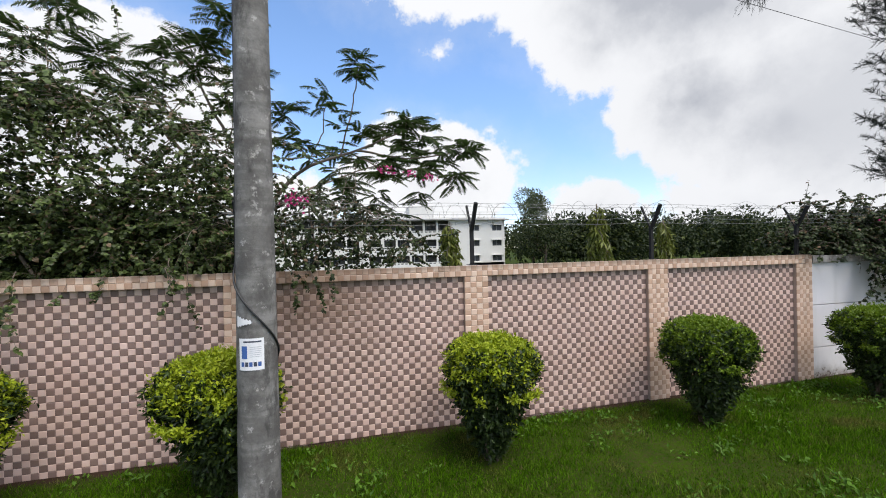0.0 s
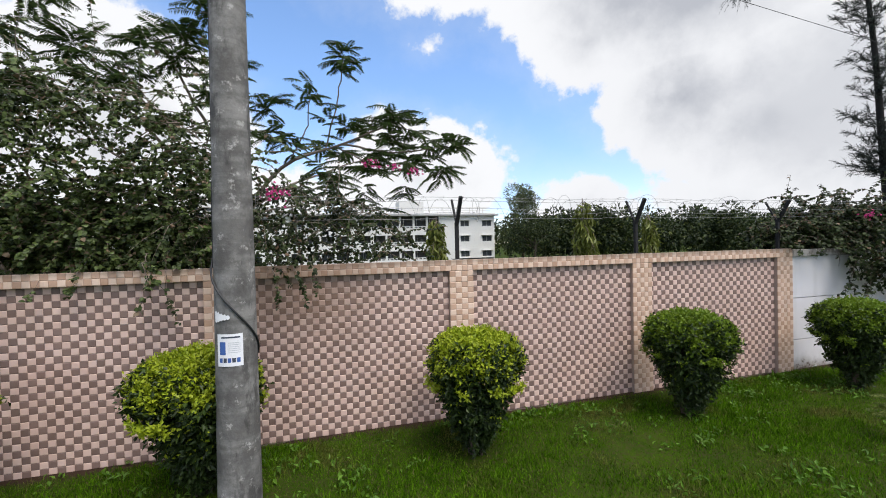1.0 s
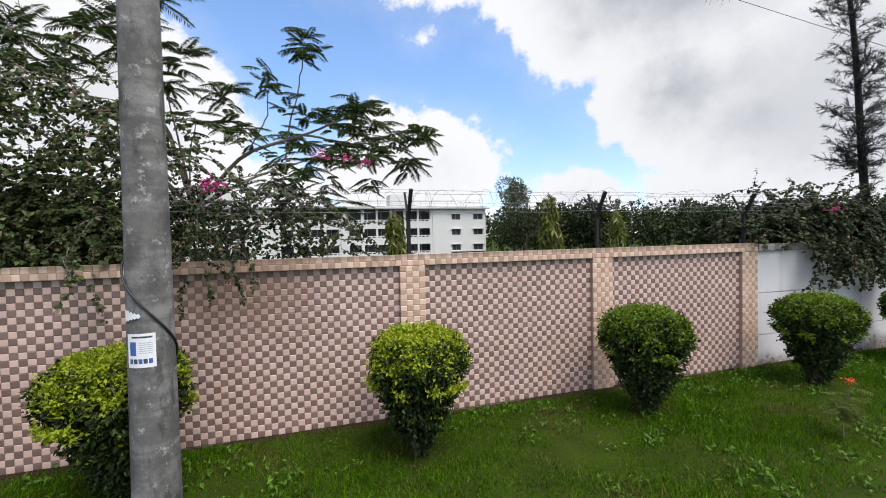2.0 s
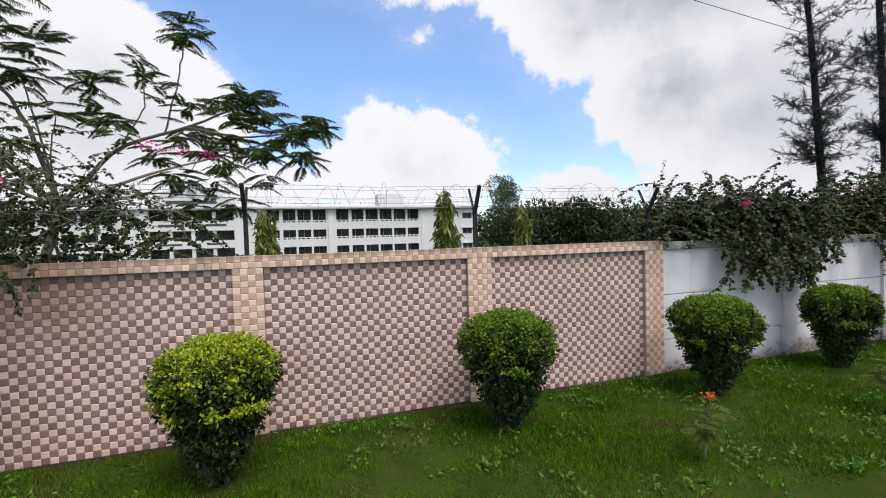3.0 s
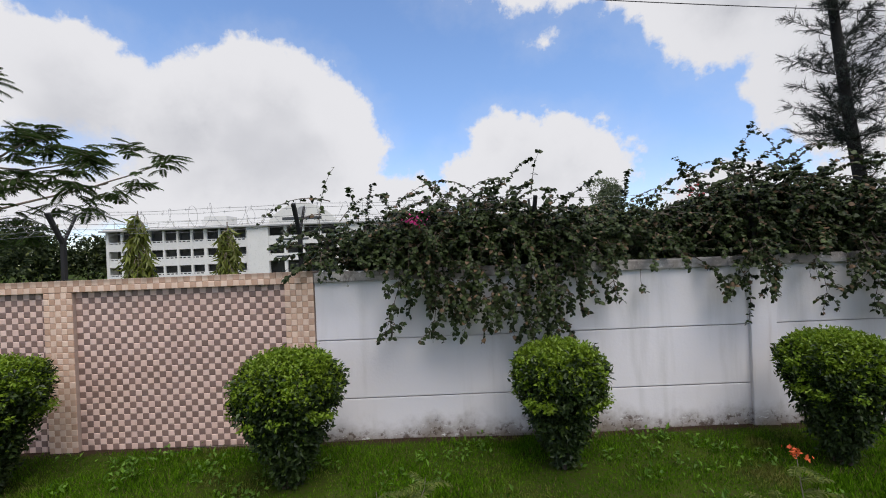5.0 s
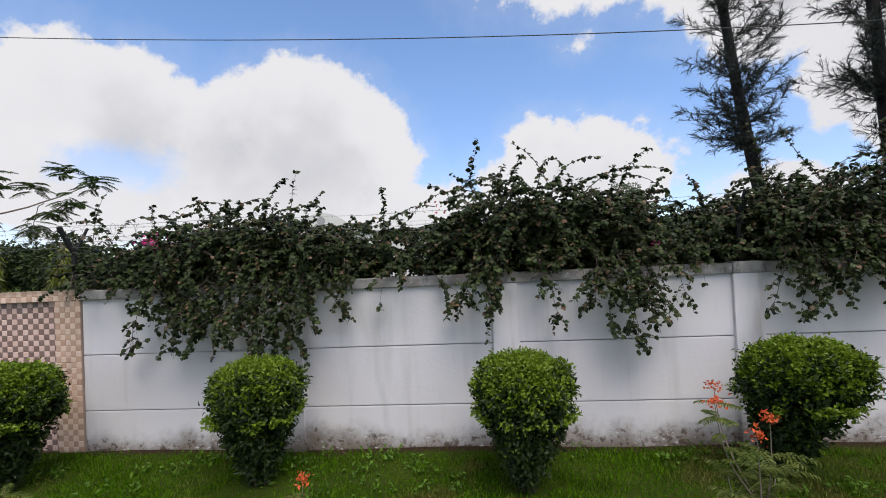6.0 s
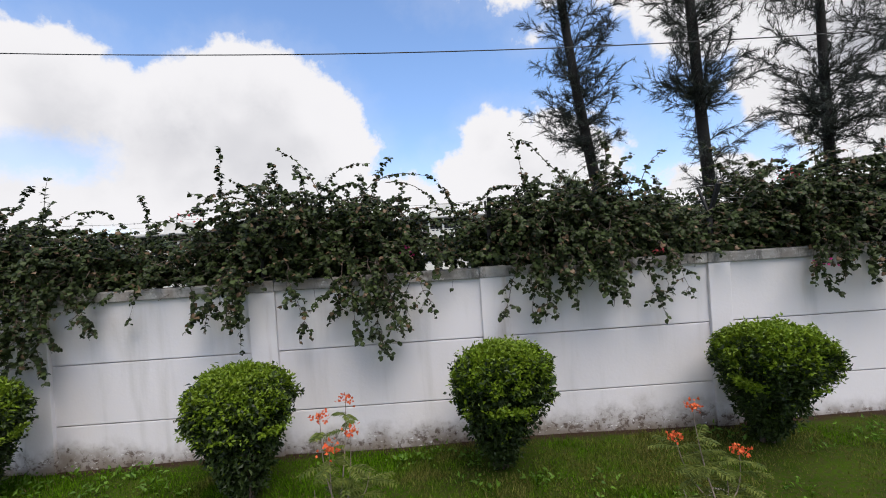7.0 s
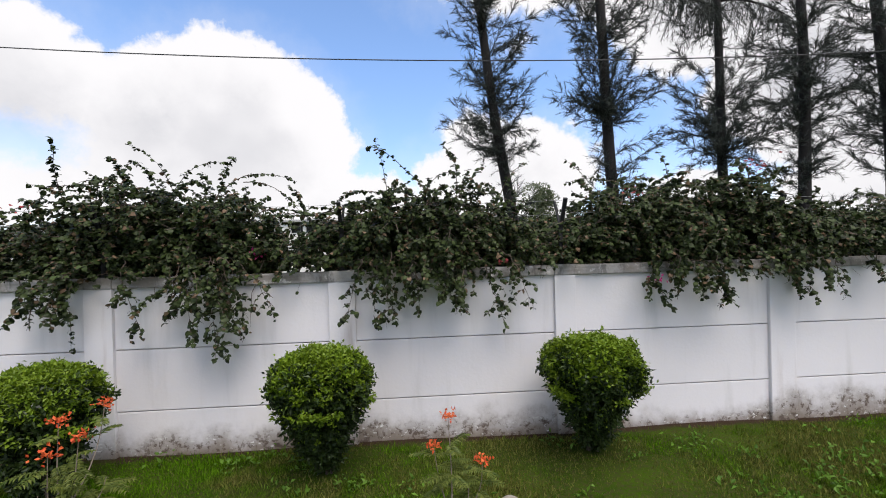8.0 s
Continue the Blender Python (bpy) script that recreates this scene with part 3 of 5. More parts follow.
# ---------------------------------------------------------------- clipped shrubs


def shrub_profile(z, H):
    """Outer radius of a clipped shrub: narrow foot, wide shoulder, domed top."""
    u = np.clip(z / H, 0, 1)
    low = 0.17 + 0.83 * np.clip((u - 0.06) / 0.66, 0, 1) ** 0.85
    dome = np.sqrt(np.clip(1 - (np.clip(u - 0.72, 0, 1) / 0.285) ** 2.6, 0, 1))
    return low * dome


def build_shrub(seed, x, y, H, R, top_mat, label, wob=0.05, loose=0.0, lean=(0, 0)):
    """Leafy sprigs in clumps over a heart of leaves coloured dark as shade; loose: share of stray shoots."""
    rng = np.random.default_rng(seed)
    root = thing("clipped_shrub", x, y, G0, label, "shrub", "clipped shrubs along the wall")

    def radius(z, a):
        w = 0.94 + wob * np.sin(3 * a + seed) + wob * np.sin(5 * a + 2 * seed + 6 * z) + 0.05 * np.sin(9 * a + 11 * z + seed) + 0.03 * np.sin(14 * a - 19 * z)
        return shrub_profile(z, H) * R * w

    def on_shell(n, zlo, zhi, depth):
        z = rng.uniform(zlo, zhi, n * 4)
        z = z[rng.uniform(0, 1, n * 4) < np.clip(shrub_profile(z, H), 0.2, 1)][:n]
        a = rng.uniform(0, 2 * np.pi, len(z))
        # hollows between the clumps
        hole = np.sin(5.3 * a + 3 * np.sin(7 * z + seed)) * np.sin(15 * z + 2 * np.sin(3 * a))
        ok = hole < rng.uniform(0.15, 0.9, len(z))
        z, a = z[ok], a[ok]
        r = radius(z, a) * (0.97 - np.abs(rng.normal(0, depth, len(z))))
        return np.stack([r * np.cos(a), r * np.sin(a), z], -1)

    def on_top(n):
        r = R * np.sqrt(rng.uniform(0, 0.96, n))
        a = rng.uniform(0, 2 * np.pi, n)
        lo, hi = np.full(n, 0.62 * H), np.full(n, H)
        for _ in range(18):
            mid = (lo + hi) / 2
            inside = radius(mid, a) > r
            lo, hi = np.where(inside, mid, lo), np.where(inside, hi, mid)
        z = lo - np.abs(rng.normal(0, 0.025, n)) + 0.022 * np.sin(17 * r * np.cos(a) + seed) * np.sin(15 * r * np.sin(a) + 2 * seed)
        return np.stack([r * np.cos(a), r * np.sin(a), z], -1)

    C = np.array([0, 0, 0.55 * H])

    def leant(v):
        return v + np.array([*lean, 0]) * np.clip(v[:, 2:3] / H, 0, 1)

    def sprigs(S, k, length, lo, hi, rise, back=0.0):
        """k leaves along each short shoot that grows outwards from S."""
        d = unit(unit(S - C) + rng.normal(size=S.shape) * 0.45 + [0, 0, rise])
        u = np.tile(np.linspace(-0.55 - back, 1, k), len(S))[:, None]
        d = np.repeat(d, k, 0)
        P = np.repeat(S, k, 0) + d * (u - 0.45) * length + rng.normal(size=d.shape) * 0.010
        D = d * 0.7 + rng.normal(size=d.shape) * 0.75
        return leaf_arrays(rng, P, D, rng.uniform(lo, hi, len(P)), rng.uniform(lo, hi, len(P)) * 0.58, up=d + [0, 0, 0.7], curl=0.4)

    # inner leaves in the shade-dark green, so gaps between sprigs look deep
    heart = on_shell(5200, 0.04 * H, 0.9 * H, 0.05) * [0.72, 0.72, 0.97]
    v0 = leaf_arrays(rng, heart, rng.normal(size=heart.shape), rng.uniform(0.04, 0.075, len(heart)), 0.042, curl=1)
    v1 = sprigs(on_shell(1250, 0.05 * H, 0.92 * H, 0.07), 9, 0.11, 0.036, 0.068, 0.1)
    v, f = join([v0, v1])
    child("foliage", mesh_of("foliage", leant(v), f, [L_BUSH_D]), root, "small green leaves with the shade of the sides put into their colour")
    # young growth on the dome; its lighter colour carries the top light too
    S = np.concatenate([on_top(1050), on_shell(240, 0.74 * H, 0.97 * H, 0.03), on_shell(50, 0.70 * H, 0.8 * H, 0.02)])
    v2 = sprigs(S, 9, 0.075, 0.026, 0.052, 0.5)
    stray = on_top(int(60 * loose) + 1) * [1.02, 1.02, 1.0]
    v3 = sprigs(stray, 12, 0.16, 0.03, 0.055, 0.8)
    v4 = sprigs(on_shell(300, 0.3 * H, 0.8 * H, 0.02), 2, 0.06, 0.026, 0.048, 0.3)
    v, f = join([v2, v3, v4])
    child("lit_new_growth", mesh_of("lit_new_growth", leant(v), f, [top_mat]), root, "yellow-green young leaves, also brightened in colour for the lit top")
    for k in range(14):
        a = rng.uniform(0, 6.28)
        e = np.array([math.cos(a), math.sin(a), 0]) * R * rng.uniform(0.3, 0.8)
        st = np.array([math.cos(a), math.sin(a), 0]) * 0.05
        p = np.linspace(0, 1, 7)[:, None]
        v, f = tube(st + (e - st) * p ** 1.3 + np.array([0, 0, H * 0.8]) * p + rng.normal(size=(7, 3)) * 0.012 - [0, 0, 0.05], 0.016, 0.005, 5)
        child("stem", mesh_of("stem", leant(v), f, [M_BARK], True), root)
    return root


YEL = "rounded clipped shrub with yellow-green new growth on the lawn"
GRN = "rounded clipped shrub with fresh green top on the lawn"
LOOSE = "rounded shrub with loose green shoots on the lawn"
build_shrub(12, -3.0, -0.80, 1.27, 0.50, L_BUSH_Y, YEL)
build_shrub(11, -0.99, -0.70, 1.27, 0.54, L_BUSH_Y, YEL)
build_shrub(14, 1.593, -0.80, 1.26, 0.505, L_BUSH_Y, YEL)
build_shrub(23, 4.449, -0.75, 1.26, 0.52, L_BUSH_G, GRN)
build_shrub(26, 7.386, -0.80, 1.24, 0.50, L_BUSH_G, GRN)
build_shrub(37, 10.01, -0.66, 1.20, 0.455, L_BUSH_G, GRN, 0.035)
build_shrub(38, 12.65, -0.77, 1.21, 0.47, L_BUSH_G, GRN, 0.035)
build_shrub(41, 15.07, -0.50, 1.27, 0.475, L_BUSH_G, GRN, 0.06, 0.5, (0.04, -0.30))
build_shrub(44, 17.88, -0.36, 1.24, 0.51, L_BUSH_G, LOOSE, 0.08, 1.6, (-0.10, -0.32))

# ---------------------------------------------------------------- bougainvillea


def shoots(rng, starts, dirs, lengths, sag, wander, spacing, r0=0.006, bare=0.1):
    """Leafy shoots: returns twig arrays and leaf points with directions."""
    tubes, P, D = [], [], []
    for s, d, L in zip(starts, dirs, lengths):
        n = max(4, int(L / 0.12))
        path = bend(rng, s, d, L, n, sag, wander)
        tubes.append(tube(path, r0 * (0.6 + 0.5 * L), 0.0015, 4))
        k = int(L * (1 - bare) / spacing)
        u = rng.uniform(bare, 1, k) * n
        i = np.minimum(u.astype(int), n - 1)
        q = path[i] + (path[i + 1] - path[i]) * (u - i)[:, None]
        t = unit(path[i + 1] - path[i])
        P.append(q)
        D.append(t * 0.35 + rng.normal(size=q.shape) * [0.9, 0.8, 0.35] + [0, -0.1, -0.35])
    v, f = join(tubes)
    return v, f, np.concatenate(P), np.concatenate(D)


def build_vine(seed, x0, x1, top, hang, label, n_mass, n_up, leaf=0.059, yc=0.45, yw=0.45, mat=None, flowers=(), zlo=1.95, sprays=(), trails=()):
    """A vine that piles up behind the wall top and hangs over its front.
    hang: stretches (from x, to x, lowest z, number of shoots) of a leafy mat;
    trails: single hanging sprays (from x, to x, lowest z)."""
    rng = np.random.default_rng(seed)
    xm = (x0 + x1) / 2
    root = thing("bougainvillea", xm, 0.9, G0, label, "bougainvillea")
    O = np.array([xm, 0.9, G0])
    half = (x1 - x0) / 2
    n = n_mass
    X = xm + half * np.clip(rng.normal(0, 0.55, n), -1, 1)
    e = np.sqrt(np.clip(1 - ((X - xm) / (half * 1.08)) ** 2, 0.05, 1))
    Z = zlo + (top - zlo - 0.25) * e * rng.uniform(0, 1, n) ** 0.8
    Y = yc + yw * rng.uniform(-1, 1, n)
    S = np.stack([X, Y, Z], -1)
    if yc > 0.8:
        # loose clumps with gaps between them, closing towards the wall top
        nc = int(half * 11)
        cx = xm + half * rng.uniform(-0.95, 0.95, nc)
        cz = zlo + (top - zlo - 0.2) * np.sqrt(np.clip(1 - ((cx - xm) / (half * 1.12)) ** 2, 0.1, 1)) * rng.uniform(0.05, 1, nc) ** 1.7
        cy = yc + yw * rng.uniform(-1, 0.7, nc)
        k = rng.integers(0, nc, n)
        S = np.stack([cx[k], cy[k], cz[k]], -1) + rng.normal(size=(n, 3)) * [0.28, 0.2, 0.15]
    Dm = rng.normal(size=(n, 3)) * [1.0, 0.8, 0.6] + [0, -0.35, 0.15]
    if yc > 0.8:
        Dm = Dm * [1, 1, 0.5] + [-0.5, 0, 0.25]
    L = rng.uniform(0.35, 0.8, n)
    # upright sprays that break the outline
    Xu = xm + half * rng.uniform(-0.95, 0.95, n_up)
    eu = np.sqrt(np.clip(1 - ((Xu - xm) / (half * 1.08)) ** 2, 0.05, 1))
    Su = np.stack([Xu, yc + yw * rng.uniform(-0.7, 0.5, n_up), zlo + (top - zlo - 0.3) * eu], -1)
    Du = rng.normal(size=(n_up, 3)) * [1.3, 0.4, 0.25] + [0, 0, 0.5]
    Lu = rng.uniform(0.45, 1.15, n_up) * (1.35 if yc > 0.8 else 1.0)
    v1, f1, P1, D1 = shoots(rng, S, Dm, L, 0.8, 0.2, 0.0095)
    v2, f2, P2, D2 = shoots(rng, Su, Du, Lu, 1.6, 0.12, 0.017)
    tw, P, D = [(v1, f1), (v2, f2)], [P1, P2], [D1, D2]
    for s, d, L in sprays:
        vs, fs, Ps, Ds = shoots(rng, [s], [d], [L], 1.5, 0.05, 0.022)
        tw.append((vs, fs))
        P.append(Ps)
        D.append(Ds)
    for a, b, zl, cnt in hang:
        c, w = (a + b) / 2, (b - a) / 2
        Xh = c + w * rng.uniform(-1, 1, cnt)
        Sh = np.stack([Xh, rng.uniform(-0.06, 0.12, cnt), rng.uniform(2.0, 2.35, cnt)], -1)
        Dh = np.stack([rng.normal(0, 0.9, cnt), rng.uniform(-1.0, -0.4, cnt), rng.uniform(-0.2, 0.5, cnt)], -1)
        Lh = (2.25 - zl) * rng.uniform(0.45, 1.05, cnt)
        # a bulging mat of leafy ends in front of the wall top
        cb = cnt * 3
        ub = rng.uniform(0, 1, cb)
        Xb = c + w * rng.uniform(-1, 1, cb) * (0.55 + 0.45 * ub)
        hem = zl + (1.95 - zl) * (0.32 + 0.32 * np.sin(6.3 * Xb + seed) * np.sin(2.9 * Xb + 1))
        Zb = hem + (2.45 - hem) * ub
        Yb = np.where(Zb < 1.95, rng.uniform(-0.32, -0.06, cb), rng.uniform(-0.40, 0.15, cb))
        vb, fb, Pb, Db = shoots(rng, np.stack([Xb, Yb, Zb], -1), rng.normal(size=(cb, 3)) * [1, 0.5, 0.5] + [0, -0.35, -0.25], rng.uniform(0.22, 0.5, cb), 2.2, 0.15, 0.010)
        for arr in (vb, Pb):
            low = arr[:, 2] < 1.97
            arr[low, 1] = np.minimum(arr[low, 1], -0.02)
        tw.append((vb, fb))
        P.append(Pb)
        D.append(Db)
        for kk in range(0, cnt // 4 if yc < 0.8 else cnt // 2):
            vh, fh, Ph, Dh1 = shoots(rng, Sh[kk:kk + 1], Dh[kk:kk + 1], Lh[kk:kk + 1], 2.8, 0.14, 0.017)
            # shoots lie against the face of the wall
            low = vh[:, 2] < 1.95
            vh[low, 1] = np.minimum(vh[low, 1], -0.01)
            low = Ph[:, 2] < 1.98
            Ph[low, 1] = np.minimum(Ph[low, 1], -0.02)
            Dh1[low, 1] -= 0.5
            tw.append((vh, fh))
            P.append(Ph)
            D.append(Dh1)
    for a, b, zl in trails:
        u = np.linspace(0, 1, 12)[:, None]
        e = np.array([b, -0.16, zl])
        s0 = np.array([a, -0.02, 2.12])
        path = s0 + (e - s0) * u + np.array([0, -0.12, 0.12]) * np.sin(u * math.pi) + rng.normal(size=(12, 3)) * 0.012
        tw.append(tube(path, 0.006, 0.002, 4))
        k = int((2.12 - zl) / 0.042)
        i = np.minimum((rng.uniform(0.12, 1, k) ** 0.8 * 11).astype(int), 10)
        vt, ft, Pt, Dt = shoots(rng, path[i], rng.normal(size=(k, 3)) * [1.0, 0.35, 0.5] + [b - a, -0.1, -0.25], rng.uniform(0.07, 0.24, k), 1.2, 0.15, 0.016)
        for arr in (vt, Pt):
            arr[:, 1] = np.minimum(arr[:, 1], -0.015)
        tw.append((vt, ft))
        P.append(Pt)
        D.append(Dt)
    # woody stems from the ground behind the wall
    for k in range(max(3, int(half * (11 if yc > 0.8 else 2.2)))):
        s = np.array([xm + half * rng.uniform(-0.8, 0.8), rng.uniform(0.36, 0.6) if yc > 0.8 else yc + 0.3 + rng.uniform(0, 0.35), G0])
        sp = bend(rng, s, (rng.normal(-0.8 if yc > 0.8 else -0.1, 0.4), rng.normal(-0.06 if yc > 0.8 else 0, 0.1), 1), top - 0.2, 12, -0.2, 0.09)
        sp[:, 1] = np.maximum(sp[:, 1], 0.36)
        tw.append(tube(sp, 0.034, 0.010, 6))
    v, f = join(tw)
    child("twig_work", mesh_of("twig_work", v - O, f, [M_TWIG if yc > 0.8 or leaf < 0.055 else M_BARK], True), root, "thin grey-brown twigs")["kind"] = "stuff"
    P, D = np.concatenate(P), np.concatenate(D)
    ok = ~((P[:, 2] < 1.97) & (P[:, 1] > -0.015) & (P[:, 1] < 0.30))
    P, D = P[ok], D[ok]
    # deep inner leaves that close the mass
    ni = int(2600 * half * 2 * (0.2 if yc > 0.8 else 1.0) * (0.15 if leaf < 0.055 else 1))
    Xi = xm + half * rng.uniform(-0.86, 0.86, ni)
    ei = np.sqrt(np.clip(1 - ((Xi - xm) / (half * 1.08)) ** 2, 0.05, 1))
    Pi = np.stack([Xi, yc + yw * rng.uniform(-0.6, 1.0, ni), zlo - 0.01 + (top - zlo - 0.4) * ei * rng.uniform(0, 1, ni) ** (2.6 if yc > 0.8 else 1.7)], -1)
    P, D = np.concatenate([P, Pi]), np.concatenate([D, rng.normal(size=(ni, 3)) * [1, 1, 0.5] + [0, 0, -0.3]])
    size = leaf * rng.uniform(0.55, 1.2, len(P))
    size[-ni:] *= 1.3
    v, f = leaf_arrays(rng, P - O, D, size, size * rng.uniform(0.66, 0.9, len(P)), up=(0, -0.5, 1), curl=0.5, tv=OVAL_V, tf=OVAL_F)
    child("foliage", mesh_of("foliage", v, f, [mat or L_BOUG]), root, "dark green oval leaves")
    for (fx, fy, fz, fr, cnt, fm) in flowers:
        Pf = np.array([fx, fy, fz]) + rng.normal(size=(cnt, 3)) * fr * [1.2, 0.8, 0.6]
        v, f = leaf_arrays(rng, Pf - O, rng.normal(size=(cnt, 3)), rng.uniform(0.03, 0.048, cnt), rng.uniform(0.025, 0.04, cnt), curl=1)
        child("flower_cluster", mesh_of("flower_cluster", v, f, [fm]), root, "bright papery bracts")["kind"] = "stuff"
    return root


VL = "dense dark green bougainvillea piled on the wall and hanging over it"
build_vine(101, 7.5, 11.4, 2.92, [(8.35, 10.85, 1.25, 44)], VL, 430, 30, flowers=[(8.62, -0.3, 2.45, 0.05, 26, L_BRACT)],
           sprays=[((7.45, 0.2, 2.3), (0.05, 0, 1), 0.9), ((7.6, 0.2, 2.75), (-1, 0, 0.45), 1.0), ((7.5, 0.15, 2.6), (-1, 0, 0.1), 0.8), ((7.7, 0.2, 2.5), (0.5, 0, 1), 0.7), ((9.3, 0.3, 2.8), (-0.8, 0, 0.9), 0.9), ((9.2, 0.3, 2.75), (0.4, 0, 1), 0.6), ((10.0, 0.3, 2.75), (0.15, 0, 1), 0.55)],
           trails=[(8.6, 8.22, 1.13), (8.9, 8.76, 1.13), (9.2, 9.06, 1.28), (9.9, 9.8, 1.14), (10.15, 10.12, 1.17), (10.3, 10.4, 1.32), (10.6, 10.81, 1.43), (7.55, 7.62, 1.8)])
build_vine(102, 11.45, 14.6, 3.12, [(13.35, 14.15, 1.62, 9), (12.2, 12.7, 1.72, 5)], VL, 400, 34, flowers=[(11.85, 0.1, 2.7, 0.06, 14, L_RED), (14.25, 0.05, 2.15, 0.04, 20, L_BRACT)],
           sprays=[((13.6, 0.5, 2.8), (0.6, 0, 0.85), 1.15), ((14.0, 0.4, 3.0), (1, 0, 0.25), 0.85), ((13.2, 0.4, 2.9), (-0.3, 0, 0.9), 0.75), ((13.2, 0.4, 2.9), (0.5, 0, 0.9), 0.75), ((12.3, 0.4, 2.9), (-0.9, 0, 0.45), 0.95), ((11.8, 0.4, 2.75), (-1, 0, 0.4), 0.9), ((12.8, 0.3, 2.9), (-0.5, 0, 0.6), 0.8), ((14.5, 0.4, 2.6), (1, 0, 0.4), 0.8), ((12.36, -0.06, 1.58), (0.02, -0.02, -1), 0.44)],
           trails=[(12.45, 12.0, 1.42), (12.5, 12.42, 1.5), (12.35, 12.2, 1.62), (12.9, 13.12, 1.37), (13.55, 13.5, 1.5), (13.6, 13.66, 1.27), (13.8, 13.93, 1.07), (13.9, 14.15, 1.21), (14.0, 14.5, 1.55), (13.8, 14.25, 1.45)])
build_vine(103, 14.8, 17.5, 3.02, [(15.5, 16.9, 1.6, 15)], VL, 420, 28, flowers=[(17.0, -0.1, 2.0, 0.04, 10, L_RED)],
           sprays=[((15.7, 0.5, 2.85), (-0.1, 0, 1), 0.7), ((17.1, 0.4, 2.8), (0.3, 0, 1), 0.6)],
           trails=[(15.5, 15.27, 1.41), (15.6, 15.55, 1.33), (15.75, 15.7, 1.28), (16.0, 16.05, 1.42), (16.4, 16.46, 1.42), (16.7, 16.95, 1.36), (17.0, 17.28, 1.49)])
build_vine(104, 17.7, 21.7, 3.08, [(18.8, 19.9, 1.70, 9), (20.3, 20.9, 1.70, 6)], VL, 480, 36, flowers=[(20.2, 0.1, 3.05, 0.09, 30, L_RED), (18.6, 0, 2.75, 0.05, 14, L_RED), (18.7, -0.25, 1.75, 0.04, 12, L_BRACT)],
           sprays=[((19.3, 0.4, 2.8), (-0.1, 0, 1), 0.6), ((20.0, 0.4, 2.9), (0.2, 0, 1), 0.5)],
           trails=[(18.9, 18.64, 1.6), (19.0, 19.01, 1.49), (19.5, 19.56, 1.44), (19.9, 20.02, 1.75), (20.4, 20.33, 1.61), (20.6, 20.62, 1.5), (20.8, 20.98, 1.56)])
build_vine(105, 21.3, 27.0, 3.0, [(21.8, 24.8, 1.6, 20)], VL, 420, 26)
VT = "tall tangled bougainvillea with bare stems rising behind the wall"
build_vine(106, -7.6, -3.0, 4.8, [(-4.6, -3.3, 1.3, 6), (-7.0, -4.0, 1.85, 8), (-3.1, -2.9, 1.2, 2)], VT, 265, 120, leaf=0.058, yc=0.9, yw=0.9, mat=L_BOUG_L)
build_vine(107, -4.4, -0.8, 4.3, [], VT, 275, 130, leaf=0.058, yc=0.9, yw=0.85, mat=L_BOUG_L, trails=[(-1.6, -1.52, 1.62)])
build_vine(109, -3.9, -1.15, 3.15, [], VT, 230, 40, leaf=0.056, yc=0.62, yw=0.5, mat=L_BOUG_L)
build_vine(108, -1.5, 0.95, 3.05, [(-0.9, 0.0, 1.72, 7)], VT, 85, 75, leaf=0.046, yc=0.5, yw=0.4, mat=L_BOUG,
           flowers=[(-0.37, -0.1, 2.72, 0.06, 46, L_BRACT), (1.3, 0.6, 3.12, 0.05, 26, L_BRACT), (0.75, 0.6, 3.2, 0.06, 34, L_BRACT), (1.05, 0.6, 3.18, 0.04, 16, L_BRACT)])

# ---------------------------------------------------------------- flame tree behind the wall


def frond(rng, base, d, L):
    """A feathery compound leaf: a sagging rachis with paired pinnae."""
    path = bend(rng, base, d, L, 7, 0.5, 0.05)
    tub = tube(path, 0.005, 0.0015, 3)
    n = 19
    u = np.linspace(0.06, 0.99, n) * 7
    i = np.minimum(u.astype(int), 6)
    q = path[i] + (path[i + 1] - path[i]) * (u - i)[:, None]
    t = unit(path[i + 1] - path[i])
    side = unit(np.cross(t, [0, 0, 1.0]))
    ln = 0.03 + L * 0.20 * np.sin(np.linspace(0.5, 2.8, n))
    P = np.concatenate([q, q])
    D = np.concatenate([side + t * 0.45, -side + t * 0.45]) + [0, 0, -0.15] + rng.normal(size=(2 * n, 3)) * 0.08
    return tub, P, D, np.concatenate([ln, ln])


